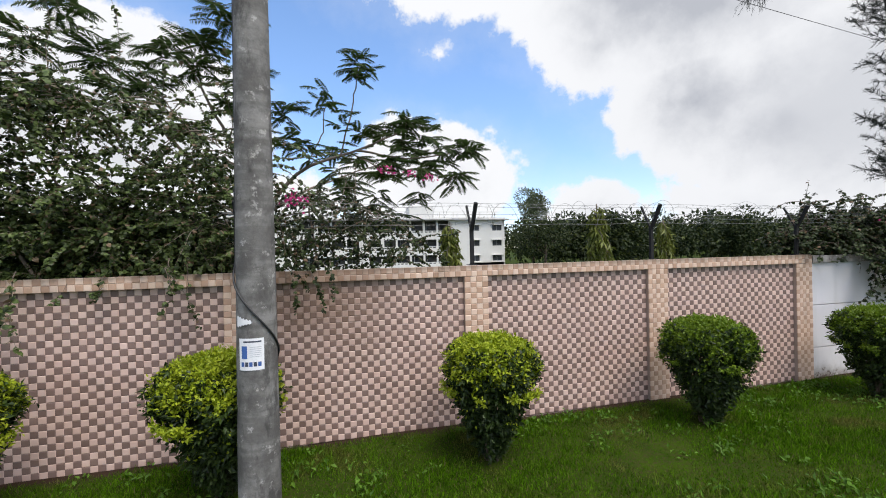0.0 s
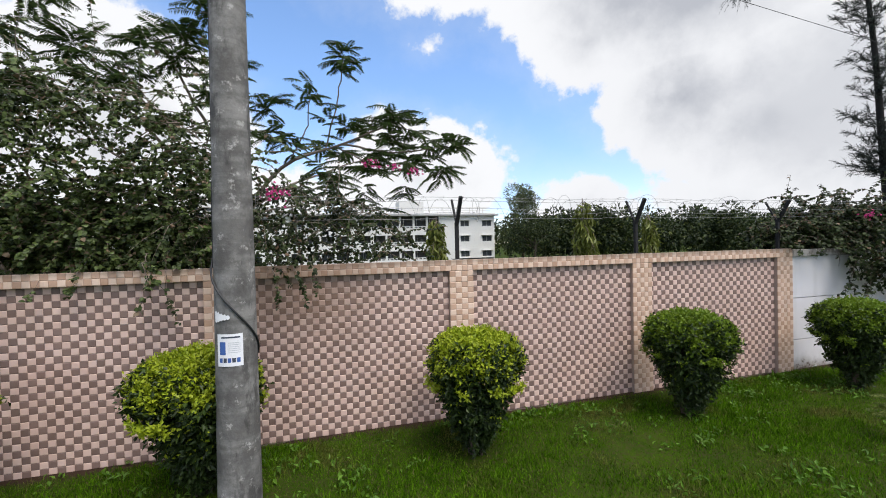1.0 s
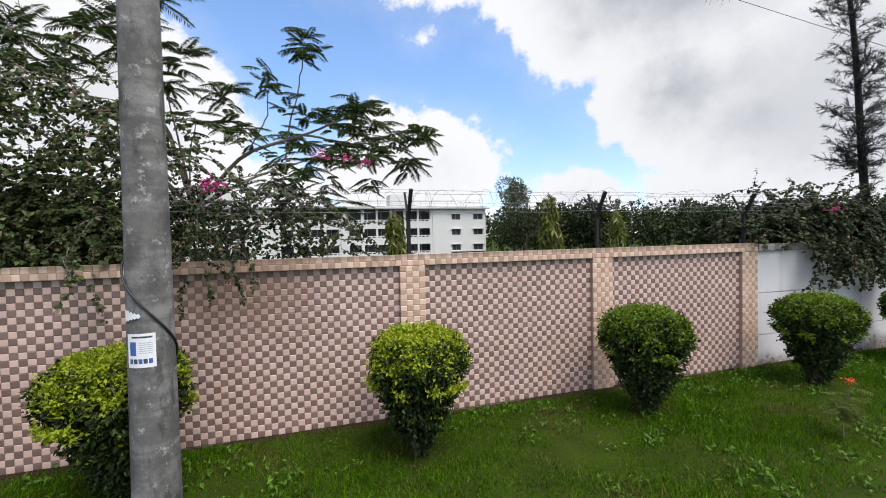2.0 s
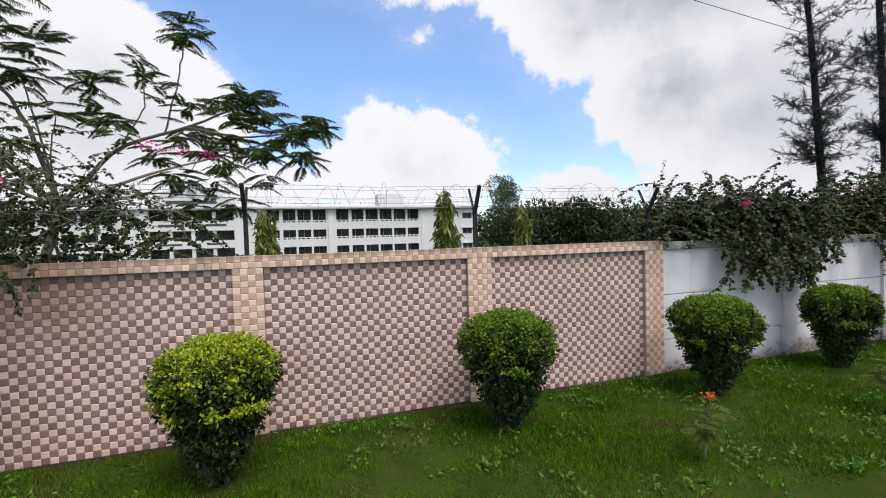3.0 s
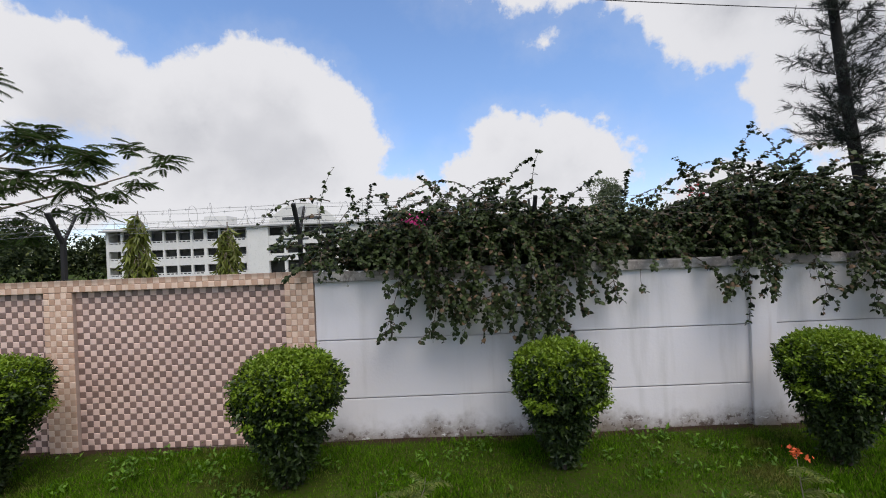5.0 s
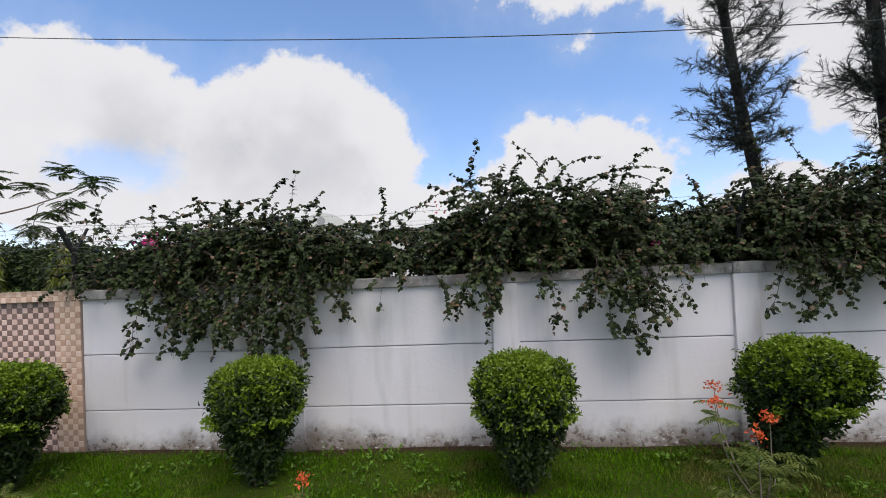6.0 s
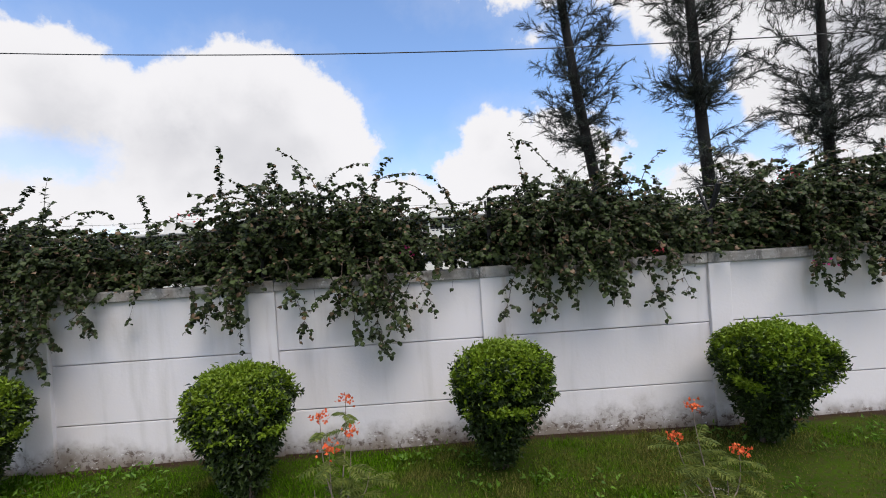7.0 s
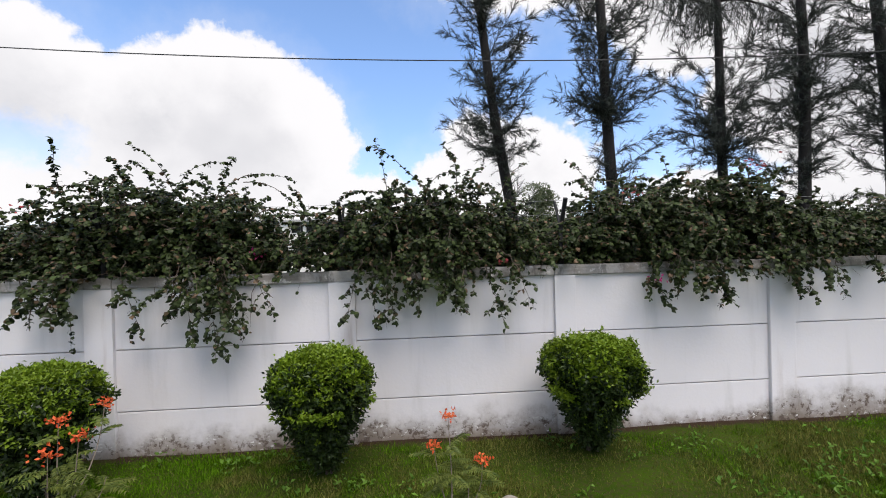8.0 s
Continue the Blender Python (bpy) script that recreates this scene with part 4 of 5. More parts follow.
def build_flame_tree():
    rng = np.random.default_rng(55)
    base = np.array([-1.9, 3.4, G0])
    root = thing("flame_tree", *base, "slender flame tree with flat layered feathery fronds", "tree")
    tubes = []

    def limb(pts, r0, r1):
        p = np.array(pts, float)
        t = np.linspace(0, 1, len(p))
        s = np.linspace(0, 1, 14)
        c = np.stack([np.interp(s, t, p[:, k]) for k in range(3)], -1)
        c[1:-1] = (c[:-2] + 2 * c[1:-1] + c[2:]) / 4
        c[1:-1] += rng.normal(size=(12, 3)) * 0.006
        v, f = tube(c, r0, r1, 7)
        child("limb", mesh_of("limb", v - base, f, [M_TWIG], True), root)

    limb([base, (-1.7, 3.3, 1.6), (-1.3, 3.1, 2.7)], 0.09, 0.06)
    A = (-1.3, 3.1, 2.7)
    limb([A, (-0.5, 3.0, 3.65), (0.5, 3.0, 4.0), (1.45, 3.0, 4.45)], 0.04, 0.014)
    limb([(0.2, 3.0, 3.9), (0.42, 3.0, 4.7), (0.56, 3.0, 5.55)], 0.016, 0.010)
    limb([(0.5, 3.0, 4.0), (1.4, 2.9, 3.85), (2.5, 3.0, 4.05)], 0.022, 0.010)
    limb([(-0.4, 3.0, 3.7), (-0.1, 3.1, 4.3), (-0.05, 3.0, 4.85)], 0.014, 0.008)
    limb([A, (-1.6, 3.0, 4.0), (-2.2, 2.6, 5.3)], 0.045, 0.014)
    limb([A, (-2.4, 3.0, 3.9), (-3.4, 2.7, 5.1)], 0.04, 0.014)
    limb([A, (-1.45, 3.0, 3.8), (-1.6, 2.9, 4.65)], 0.022, 0.009)
    limb([A, (-1.9, 2.9, 3.5), (-2.25, 2.8, 4.2)], 0.02, 0.008)
    limb([A, (-1.3, 2.9, 3.4), (-1.15, 2.8, 4.05)], 0.016, 0.008)
    limb([A, (-2.6, 2.6, 3.4), (-3.9, 2.3, 4.4)], 0.03, 0.010)
    limb([(0.4, 3, 3.95), (1.0, 2.6, 3.55), (1.6, 2.6, 3.5)], 0.015, 0.006)
    limb([A, (-0.6, 4.4, 3.4), (0.6, 5.8, 4.1), (2.0, 5.9, 4.6)], 0.035, 0.010)
    limb([(0.6, 5.8, 4.1), (0.0, 6.2, 4.1), (-0.4, 6.4, 3.6)], 0.014, 0.008)
    limb([A, (0.0, 3.1, 2.95), (1.2, 3.1, 2.85)], 0.022, 0.007)
    tips = [((1.2, 3.1, 2.75), 8, 0.6, 0.05), ((-1.6, 2.9, 4.7), 11, 0.6, 0.1), ((-2.25, 2.8, 4.25), 10, 0.6, 0.05), ((-1.2, 2.8, 4.05), 9, 0.55, 0.1), ((-1.75, 2.8, 3.7), 9, 0.6, 0.0), ((-3.9, 2.3, 4.45), 11, 0.6, 0.1), ((-2.7, 2.6, 4.9), 11, 0.6, 0.1), ((-2.0, 2.4, 5.1), 10, 0.6, 0.2),
            ((0.6, 3.1, 2.7), 8, 0.55, 0.0), ((0.56, 3.0, 5.5), 11, 0.55, 0.1), ((0.56, 3.0, 5.7), 8, 0.45, 0.4), ((-0.05, 3.0, 4.88), 9, 0.45, 0.35), ((1.5, 3.0, 4.55), 17, 0.62, 0.3), ((1.3, 2.8, 4.15), 10, 0.6, 0.1),
            ((2.5, 3.0, 4.1), 12, 0.62, 0.05), ((0.6, 2.9, 4.25), 8, 0.45, 0.3), ((0.2, 2.8, 4.45), 6, 0.4, 0.4), ((1.9, 2.9, 3.75), 9, 0.55, 0.0), ((0.9, 2.7, 3.6), 10, 0.55, 0.1),
            ((1.6, 2.6, 3.55), 9, 0.55, 0.0), ((0.1, 2.8, 3.5), 9, 0.5, 0.1), ((2.65, 2.7, 4.0), 8, 0.5, 0.0), ((2.0, 5.9, 4.65), 12, 0.65, 0.1), ((1.1, 5.9, 4.95), 11, 0.65, 0.2), ((1.4, 5.8, 4.1), 10, 0.65, 0.0), ((0.5, 6.1, 3.9), 10, 0.65, 0.0), ((-0.4, 6.4, 3.6), 10, 0.7, 0.0), ((0.1, 6.0, 4.6), 10, 0.65, 0.1), ((0.9, 3.2, 3.1), 8, 0.5, 0.0), ((1.7, 3.2, 3.2), 7, 0.5, 0.0),
            ((1.1, 3.1, 4.45), 9, 0.5, 0.2), ((1.75, 2.9, 4.3), 10, 0.55, 0.1), ((2.1, 3.1, 4.0), 9, 0.6, 0.05), ((1.2, 2.9, 3.8), 10, 0.6, 0.05), ((0.5, 2.9, 3.8), 9, 0.55, 0.1), ((2.3, 2.8, 3.5), 9, 0.6, 0.0), ((0.3, 3.0, 3.2), 9, 0.55, 0.0), ((-0.4, 2.8, 3.9), 9, 0.5, 0.1), ((-0.75, 3.0, 4.6), 12, 0.5, 0.3), ((-0.65, 2.9, 4.1), 9, 0.5, 0.2), ((-1.3, 2.6, 5.0), 12, 0.55, 0.3), ((-1.9, 2.6, 5.5), 14, 0.6, 0.4), ((-2.4, 2.5, 5.35), 12, 0.6, 0.2), ((-1.5, 2.3, 5.9), 12, 0.6, 0.2),
            ((-3.4, 2.6, 5.15), 14, 0.65, 0.3), ((-3.0, 2.4, 4.7), 12, 0.6, 0.1), ((-4.0, 2.6, 4.6), 12, 0.65, 0.1), ((-4.3, 2.6, 5.4), 12, 0.65, 0.1), ((-3.6, 2.2, 5.7), 12, 0.6, 0.2)]
    P, D, LN = [], [], []
    for tip, n, L, rise in tips:
        for k in range(int(n * 1.5)):
            a = k * 2.4 + rng.uniform(-0.3, 0.3)
            d = (math.cos(a), math.sin(a), rise + rng.uniform(-0.4, 0.35))
            tb, p, dd, ln = frond(rng, np.array(tip) + rng.normal(size=3) * [0.05, 0.05, 0.09], d, L * rng.uniform(0.55, 0.98))
            tubes.append(tb)
            P.append(p)
            D.append(dd)
            LN.append(ln)
    v, f = join(tubes)
    child("stalk_work", mesh_of("stalk_work", v - base, f, [M_TWIG], True), root)["kind"] = "stuff"
    P, D, LN = np.concatenate(P), np.concatenate(D), np.concatenate(LN)
    v, f = leaf_arrays(rng, P - base, D, LN, np.clip(LN * 0.18, 0.010, 0.016), up=(0, 0, 1), curl=0.25)
    child("foliage", mesh_of("foliage", v, f, [L_DELO]), root, "dark green feathery fronds")


build_flame_tree()

# ---------------------------------------------------------------- she-oak row behind the white wall


def build_casuarina(seed, x, y, lean, H, r, tufts, boughs=()):
    """tufts: height, spread in height, number and reach of the ascending branches;
    boughs: height, direction and length of long drooping ones."""
    rng = np.random.default_rng(seed)
    root = thing("casuarina", x, y, G0, "tall thin casuarina with dark wispy needle sprays", "tree", "row of casuarinas")
    zs = np.linspace(0, H, 40)
    trunk = np.stack([lean * zs / H + 0.035 * np.sin(zs * 0.9 + seed), 0.03 * np.sin(zs * 0.7 + 2 * seed), zs], -1)
    v, f = tube(trunk, r * 1.15, r * 0.5, 12)
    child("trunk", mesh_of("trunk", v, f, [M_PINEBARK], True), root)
    tubes, P, D, LN = [], [], [], []

    def on_trunk(z):
        return np.array([np.interp(z, zs, trunk[:, 0]), np.interp(z, zs, trunk[:, 1]), z])

    def spray(q, t, length, m, droop):
        sp = bend(rng, q, t, length, 4, droop, 0.08)
        tubes.append(tube(sp, 0.0035, 0.0012, 3))
        w = rng.uniform(0, 3.99, m)
        i = w.astype(int)
        P.append(sp[i] + (sp[i + 1] - sp[i]) * (w - i)[:, None])
        D.append(unit(sp[i + 1] - sp[i]) + rng.normal(size=(m, 3)) * 0.42 + [0, 0, -0.1 * droop])
        LN.append(rng.uniform(0.07, 0.17, m))

    def branch(z, L):
        a = rng.uniform(0, 6.283)
        path = bend(rng, on_trunk(z), (math.cos(a), math.sin(a), rng.uniform(0.1, 0.75)), L, 8, -0.3, 0.12)
        tubes.append(tube(path, 0.008, 0.002, 4))
        for _ in range(int(17 * L) + 3):
            u = rng.uniform(0.02, 1) ** 0.85 * 8
            i = min(int(u), 7)
            t = unit(path[i + 1] - path[i])
            spray(path[i] + (path[i + 1] - path[i]) * (u - i), t + rng.normal(size=3) * 0.5 + [0, 0, 0.2], rng.uniform(0.14, 0.34), 24, 0.3)

    for z, dz, n, reach in tufts:
        for _ in range(int(1.35 * n)):
            branch(np.clip(rng.normal(z, dz), 1.6, H - 0.2), 1.25 * reach * rng.uniform(0.2, 1.0))
    z = 2.2
    while z < H - 0.3:
        branch(z, rng.uniform(0.3, 1.35))
        z += rng.uniform(0.12, 0.40)
    # short stubs of shed branches
    for z in rng.uniform(1.5, 7, 9):
        a = rng.uniform(0, 6.283)
        tubes.append(tube(bend(rng, on_trunk(z), (math.cos(a), math.sin(a), 0.5), r + 0.07, 3, 0, 0.05), 0.02, 0.012, 5))
    for zb, d, L in boughs:
        path = bend(rng, on_trunk(zb), d, L, 14, 0.35, 0.06)
        tubes.append(tube(path, 0.03, 0.006, 6))
        for _ in range(int(48 * L)):
            u = rng.uniform(0.12, 1) * 14
            i = min(int(u), 13)
            spray(path[i] + (path[i + 1] - path[i]) * (u - i), rng.normal(size=3) * 0.55 + [-0.1, 0, -0.6], rng.uniform(0.25, 0.95), 44, 1.3)
    v, f = join(tubes)
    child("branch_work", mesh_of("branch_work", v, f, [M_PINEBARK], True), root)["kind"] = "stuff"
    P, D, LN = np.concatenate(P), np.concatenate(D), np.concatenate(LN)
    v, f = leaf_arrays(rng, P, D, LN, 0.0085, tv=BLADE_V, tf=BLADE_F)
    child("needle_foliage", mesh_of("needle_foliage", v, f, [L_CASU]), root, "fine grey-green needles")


build_casuarina(201, 18.60, 4.40, -1.43, 10.5, 0.125, [(4.1, 0.35, 16, 0.9), (5.2, 0.6, 26, 1.2), (7.2, 0.5, 18, 1.0), (9.2, 0.6, 14, 1.0)])
build_casuarina(202, 20.49, 3.95, -0.72, 13.6, 0.12, [(5.0, 0.25, 26, 1.25), (3.3, 0.35, 9, 1.2), (6.5, 0.5, 16, 1.3), (8.3, 0.6, 16, 1.1), (11, 0.9, 20, 1.1)], [(12.6, (-0.5, 1, 0.08), 6.2)])
build_casuarina(203, 22.49, 3.40, -0.25, 10.0, 0.10, [(4.2, 0.30, 28, 1.2), (5.0, 0.2, 8, 1.3), (8.0, 0.5, 14, 1.0)],
                [(7.0, (-1, -0.3, 0.0), 1.7), (6.9, (-0.5, -0.5, 0.0), 0.9), (7.1, (0.8, -0.5, 0.1), 1.4), (7.4, (-0.9, -0.5, 0.1), 1.9)])
build_casuarina(204, 24.46, 3.60, -0.19, 10.5, 0.12, [(4.8, 0.35, 26, 1.1), (6.3, 0.4, 18, 1.2), (3.5, 0.3, 9, 1.2), (8.2, 0.6, 12, 1.0)])
build_casuarina(205, 26.45, 3.50, -0.60, 10.0, 0.135, [(4.6, 0.5, 22, 1.2), (6.4, 0.5, 20, 1.2), (8.2, 0.6, 12, 1.0)])
build_casuarina(206, 28.8, 3.5, -0.2, 10.0, 0.13, [(4.6, 0.5, 20, 1.2), (6.5, 0.6, 20, 1.2)])

# ---------------------------------------------------------------- weeping trees close behind the wall


def build_weeping(seed, x, y, H, R):
    rng = np.random.default_rng(seed)
    root = thing("weeping_tree", x, y, G0, "young mast tree with drooping yellow-green leaves behind the wall", "tree", "young mast trees")
    tubes = [tube([(0, 0, -0.1), (0.02, 0, H * 0.5), (0, 0.02, H)], 0.035, 0.008, 7)]
    P, D = [], []
    for k in range(120):
        z = H * rng.uniform(0.38, 0.99)
        a = rng.uniform(0, 6.283)
        rr = R * (1.15 - z / H) * 1.6 * rng.uniform(0.4, 1.3)
        path = bend(rng, (0, 0, z), (math.cos(a), math.sin(a), 0.1), rr + 0.12, 6, 3.0, 0.08)
        tubes.append(tube(path, 0.005, 0.0015, 4))
        u = rng.uniform(0.15, 1, 14) * 6
        i = np.minimum(u.astype(int), 5)
        P.append(path[i] + (path[i + 1] - path[i]) * (u - i)[:, None])
        D.append(rng.normal(size=(14, 3)) * 0.4 + [0, 0, -1.0])
    v, f = join(tubes)
    child("branch_work", mesh_of("branch_work", v, f, [M_TWIG], True), root)["kind"] = "stuff"
    P, D = np.concatenate(P), np.concatenate(D)
    v, f = leaf_arrays(rng, P, D, rng.uniform(0.10, 0.18, len(P)), rng.uniform(0.022, 0.034, len(P)), curl=1)
    child("foliage", mesh_of("foliage", v, f, [L_ASHO]), root)


for args in [(301, 1.83, 1.45, 2.62, 0.42), (302, 4.45, 1.4, 2.92, 0.46), (303, 5.78, 1.35, 2.70, 0.40)]:
    build_weeping(*args)

# ---------------------------------------------------------------- far campus building
BY, BZ0, ROOF = 70.0, -2.65, 7.6


def build_campus():
    root = thing("campus_building", -9, BY, BZ0, "long white three-storey campus building with open corridors", "building")
    O = Matrix.Translation((9, -BY, -BZ0))

    def p(name, bm, mat, parent=root, label=""):
        bm.transform(O)
        return part(name, bm, mat, parent, label)

    x0, x1 = -50.5, 32.0
    # one solid block; the dimness of the rooms is put into its colour
    p("back_wall", box(x0 + 0.31, x1 - 0.31, BY + 2.4, BY + 10, BZ0, ROOF - 0.36), M_ROOM, root, "dark-painted block standing for the dim rooms behind the corridors")
    p("roof", box(x0 - 0.5, x1 + 0.5, BY - 0.95, BY + 10.4, ROOF - 0.35, ROOF - 0.12), M_ROOFG, root, "grey concrete roof slab with a deep eave")
    p("parapet", box(x0, x1, BY - 0.5, BY - 0.35, ROOF - 0.115, ROOF + 0.16), M_PLASTER, root)
    for a in (x0, x1 - 0.3):
        p("end_wall", box(a, a + 0.3, BY + 0.06, BY + 10, BZ0, ROOF - 0.352), M_PLASTER, root)
    levels = [ROOF - 0.35 - 2.85 * k for k in (1, 2, 3)]
    tops = [ROOF - 0.352] + [z - 0.302 for z in levels]
    bots = levels + [BZ0]
    opened = [(-50.2, -25.2), (-5.2, 5.0), (6.0, 21.4)]
    for z in levels:
        p("floor_slab", box(x0 + 0.31, x1 - 0.31, BY + 0.06, BY + 2.39, z - 0.3, z), M_PLASTER, root)
        for a, b in opened:
            p("balustrade", box(a, b, BY - 0.12, BY + 0.0, z - 0.62, z + 0.66), M_PLASTER, root, "white painted corridor balustrade")
            p("hand_rail", box(a, b, BY - 0.1, BY - 0.02, z + 0.86, z + 0.98), M_PLASTER, root)
            for xx in np.arange(a + 0.5, b, 0.75):
                p("baluster", box(xx - 0.11, xx + 0.11, BY - 0.09, BY - 0.03, z + 0.661, z + 0.859), M_PLASTER, root)
    k = 0
    for a, b in opened:
        n = round((b - a) / 2.6)
        for i in range(n + 1):
            x = a + 0.2 + (b - a - 0.4) * i / n
            wide = 0.55 if k % 5 == 2 else 0.34
            k += 1
            p("column", box(x - wide / 2, x + wide / 2, BY - 0.16, BY + 0.22, BZ0, ROOF - 0.353), M_PLASTER, root)
            if i < n:
                for t, q in zip(tops, bots):
                    m = p("window", box(x + 0.5, x + 1.7, BY + 2.3, BY + 2.395, q + 0.7, t - 0.4), M_FRAME, root, "dark corridor window")
                    p("mullion", box(x + 1.07, x + 1.13, BY + 2.26, BY + 2.298, q + 0.7, t - 0.4), M_PLASTER, m)
    # blank panels and the stair column
    for a, b, d in ((-25.2, -21.5, 0.5), (-9.6, -5.2, 0.5), (5.0, 6.0, 0.35), (21.4, 24.9, 0.3)):
        p("wall", box(a, b, BY - d, BY + 0.3, BZ0, ROOF - 0.353), M_PLASTER, root, "blank white wall panel")
    # entrance bay with an arched crest and two signboards
    for z, h in ((levels[0] - 0.45, 1.6), (levels[1] - 0.4, 1.25)):
        band = p("signboard", box(-21.49, -9.61, BY - 0.45, BY - 0.1, z, z + h), M_PLASTER, root, "white signboard with dark unreadable lettering")
        for i in range(3):
            w = (3.2, 2.0, 2.9)[i]
            xx = (-20.2, -16.4, -13.6)[i]
            p("text_bar", box(xx, xx + w, BY - 0.47, BY - 0.452, z + h * 0.42, z + h * 0.66), M_FRAME, band)
    for xx in (-18.6, -15.5, -12.5):
        p("column", box(xx - 0.25, xx + 0.25, BY - 0.3, BY + 0.2, BZ0, ROOF - 0.353), M_PLASTER, root)
    bm = bmesh.new()
    ring = [(-21.1 + 11.5 * i / 24, ROOF + 0.62 + 2.9 * math.sin(math.pi * i / 24) ** 0.8) for i in range(25)]
    ring = [(-21.1, ROOF - 0.1)] + ring + [(-9.6, ROOF - 0.1)]
    f = bm.faces.new([bm.verts.new((x, BY - 0.8, z)) for x, z in ring])
    e = bmesh.ops.extrude_face_region(bm, geom=[f])
    bmesh.ops.translate(bm, vec=(0, 0.25, 0), verts=[v for v in e["geom"] if isinstance(v, bmesh.types.BMVert)])
    bmesh.ops.recalc_face_normals(bm, faces=bm.faces)
    crest = p("crest", bm, M_PLASTER, root, "arched white crest over the entrance")
    p("text_bar", box(-18.8, -11.9, BY - 0.83, BY - 0.803, ROOF + 0.55, ROOF + 1.05), M_FRAME, crest)
    bm = bmesh.new()
    bmesh.ops.create_cone(bm, cap_ends=True, segments=24, radius1=0.75, radius2=0.75, depth=0.05, matrix=Matrix.Translation((-15.35, BY - 0.83, ROOF + 2.1)) @ Matrix.Rotation(math.pi / 2, 4, "X"))
    p("roundel", bm, M_ROOFG, crest)
    # end block: plain wall with punched windows
    for t, q in zip(tops, bots):
        z0, z1 = q + 0.9, q + 1.95
        lo = q - 0.3 if q > BZ0 else BZ0
        p("wall", box(24.9, 31.69, BY - 0.25, BY + 0.05, lo, z0), M_PLASTER, root)
        p("wall", box(24.9, 31.69, BY - 0.25, BY + 0.05, z1, t), M_PLASTER, root)
        for a, c in ((24.9, 25.1), (26.8, 29.4), (31.3, 31.69)):
            p("wall", box(a, c, BY - 0.25, BY + 0.05, z0, z1), M_PLASTER, root)
        for a, c in ((25.1, 26.8), (29.4, 31.3)):
            w = p("window", box(a, c, BY + 0.02, BY + 0.06, z0, z1), M_FRAME, root, "dark square window")
            p("frame", box((a + c) / 2 - 0.04, (a + c) / 2 + 0.04, BY - 0.03, BY + 0.015, z0, z1), M_ROOFG, w)
            p("sunshade", box(a - 0.2, c + 0.2, BY - 0.6, BY - 0.252, z1 + 0.05, z1 + 0.13), M_PLASTER, w)
    # railing and stair heads on the roof
    for xx in np.arange(x0 + 2, x1, 2.6):
        p("rail_post", box(xx - 0.05, xx + 0.05, BY - 0.46, BY - 0.38, ROOF + 0.16, ROOF + 1.15), M_PLASTER, root)
    p("rail", box(x0 + 2, x1 - 1, BY - 0.45, BY - 0.39, ROOF + 1.15, ROOF + 1.23), M_PLASTER, root)
    p("rail", box(x0 + 2, x1 - 1, BY - 0.45, BY - 0.39, ROOF + 0.62, ROOF + 0.68), M_PLASTER, root)
    p("roof_room", box(14.0, 18.6, BY + 2, BY + 6, ROOF - 0.115, ROOF + 2.5), M_PLASTER, root)
    p("roof_room", box(-34, -30, BY + 2, BY + 6, ROOF - 0.115, ROOF + 2.0), M_PLASTER, root)


build_campus()

# ---------------------------------------------------------------- far trees


def crown_points(rng, C, R, n, lumps=14):
    """Points over a lumpy crown made of many clumps."""
    d = unit(rng.normal(size=(lumps, 3)))
    centres = np.array(C) + d * np.array(R) * rng.uniform(0.35, 0.8, (lumps, 1))
    pick = rng.integers(0, lumps, n)
    rad = np.array(R).mean() * rng.uniform(0.28, 0.5, lumps)
    o = unit(rng.normal(size=(n, 3))) * (rad[pick] * rng.uniform(0.6, 1.0, n) ** 0.5)[:, None]
    return centres[pick] + o, o


def build_far_tree(seed, x, y, z0, H, R, mat, label, n=5200, leaf=0.42, crown=(0.68, 0.34)):
    rng = np.random.default_rng(seed)
    root = thing("far_tree", x, y, z0, label, "tree")
    tubes = [tube(bend(rng, (0, 0, -0.2), (0, 0, 1), H * 0.6, 8, 0, 0.05), 0.35, 0.15, 8)]
    for k in range(9):
        a = rng.uniform(0, 6.28)
        tubes.append(tube(bend(rng, (0, 0, H * rng.uniform(0.35, 0.55)), (math.cos(a), math.sin(a), 0.8), R * 0.9, 6, 0, 0.12), 0.12, 0.03, 5))
    v, f = join(tubes)
    child("trunk", mesh_of("trunk", v, f, [M_BARK], True), root)
    P, D = crown_points(rng, (0, 0, H * crown[0]), (R, R, H * crown[1]), n, 22)
    v, f = leaf_arrays(rng, P, D + rng.normal(size=D.shape) * 0.3, leaf * rng.uniform(0.6, 1.2, n), leaf * 0.5, up=(0, 0, 1))
    child("crown", mesh_of("crown", v, f, [mat]), root)


build_far_tree(401, 41.9, 77.5, -2.65, 17.0, 4.6, L_WOOD2, "tall loose-crowned pale green tree beyond the wall", 5200, 0.45, (0.78, 0.22))
build_far_tree(402, 36.0, 62.0, -2.65, 9.6, 5.6, L_WOOD, "broad dark green tree beside the campus building")


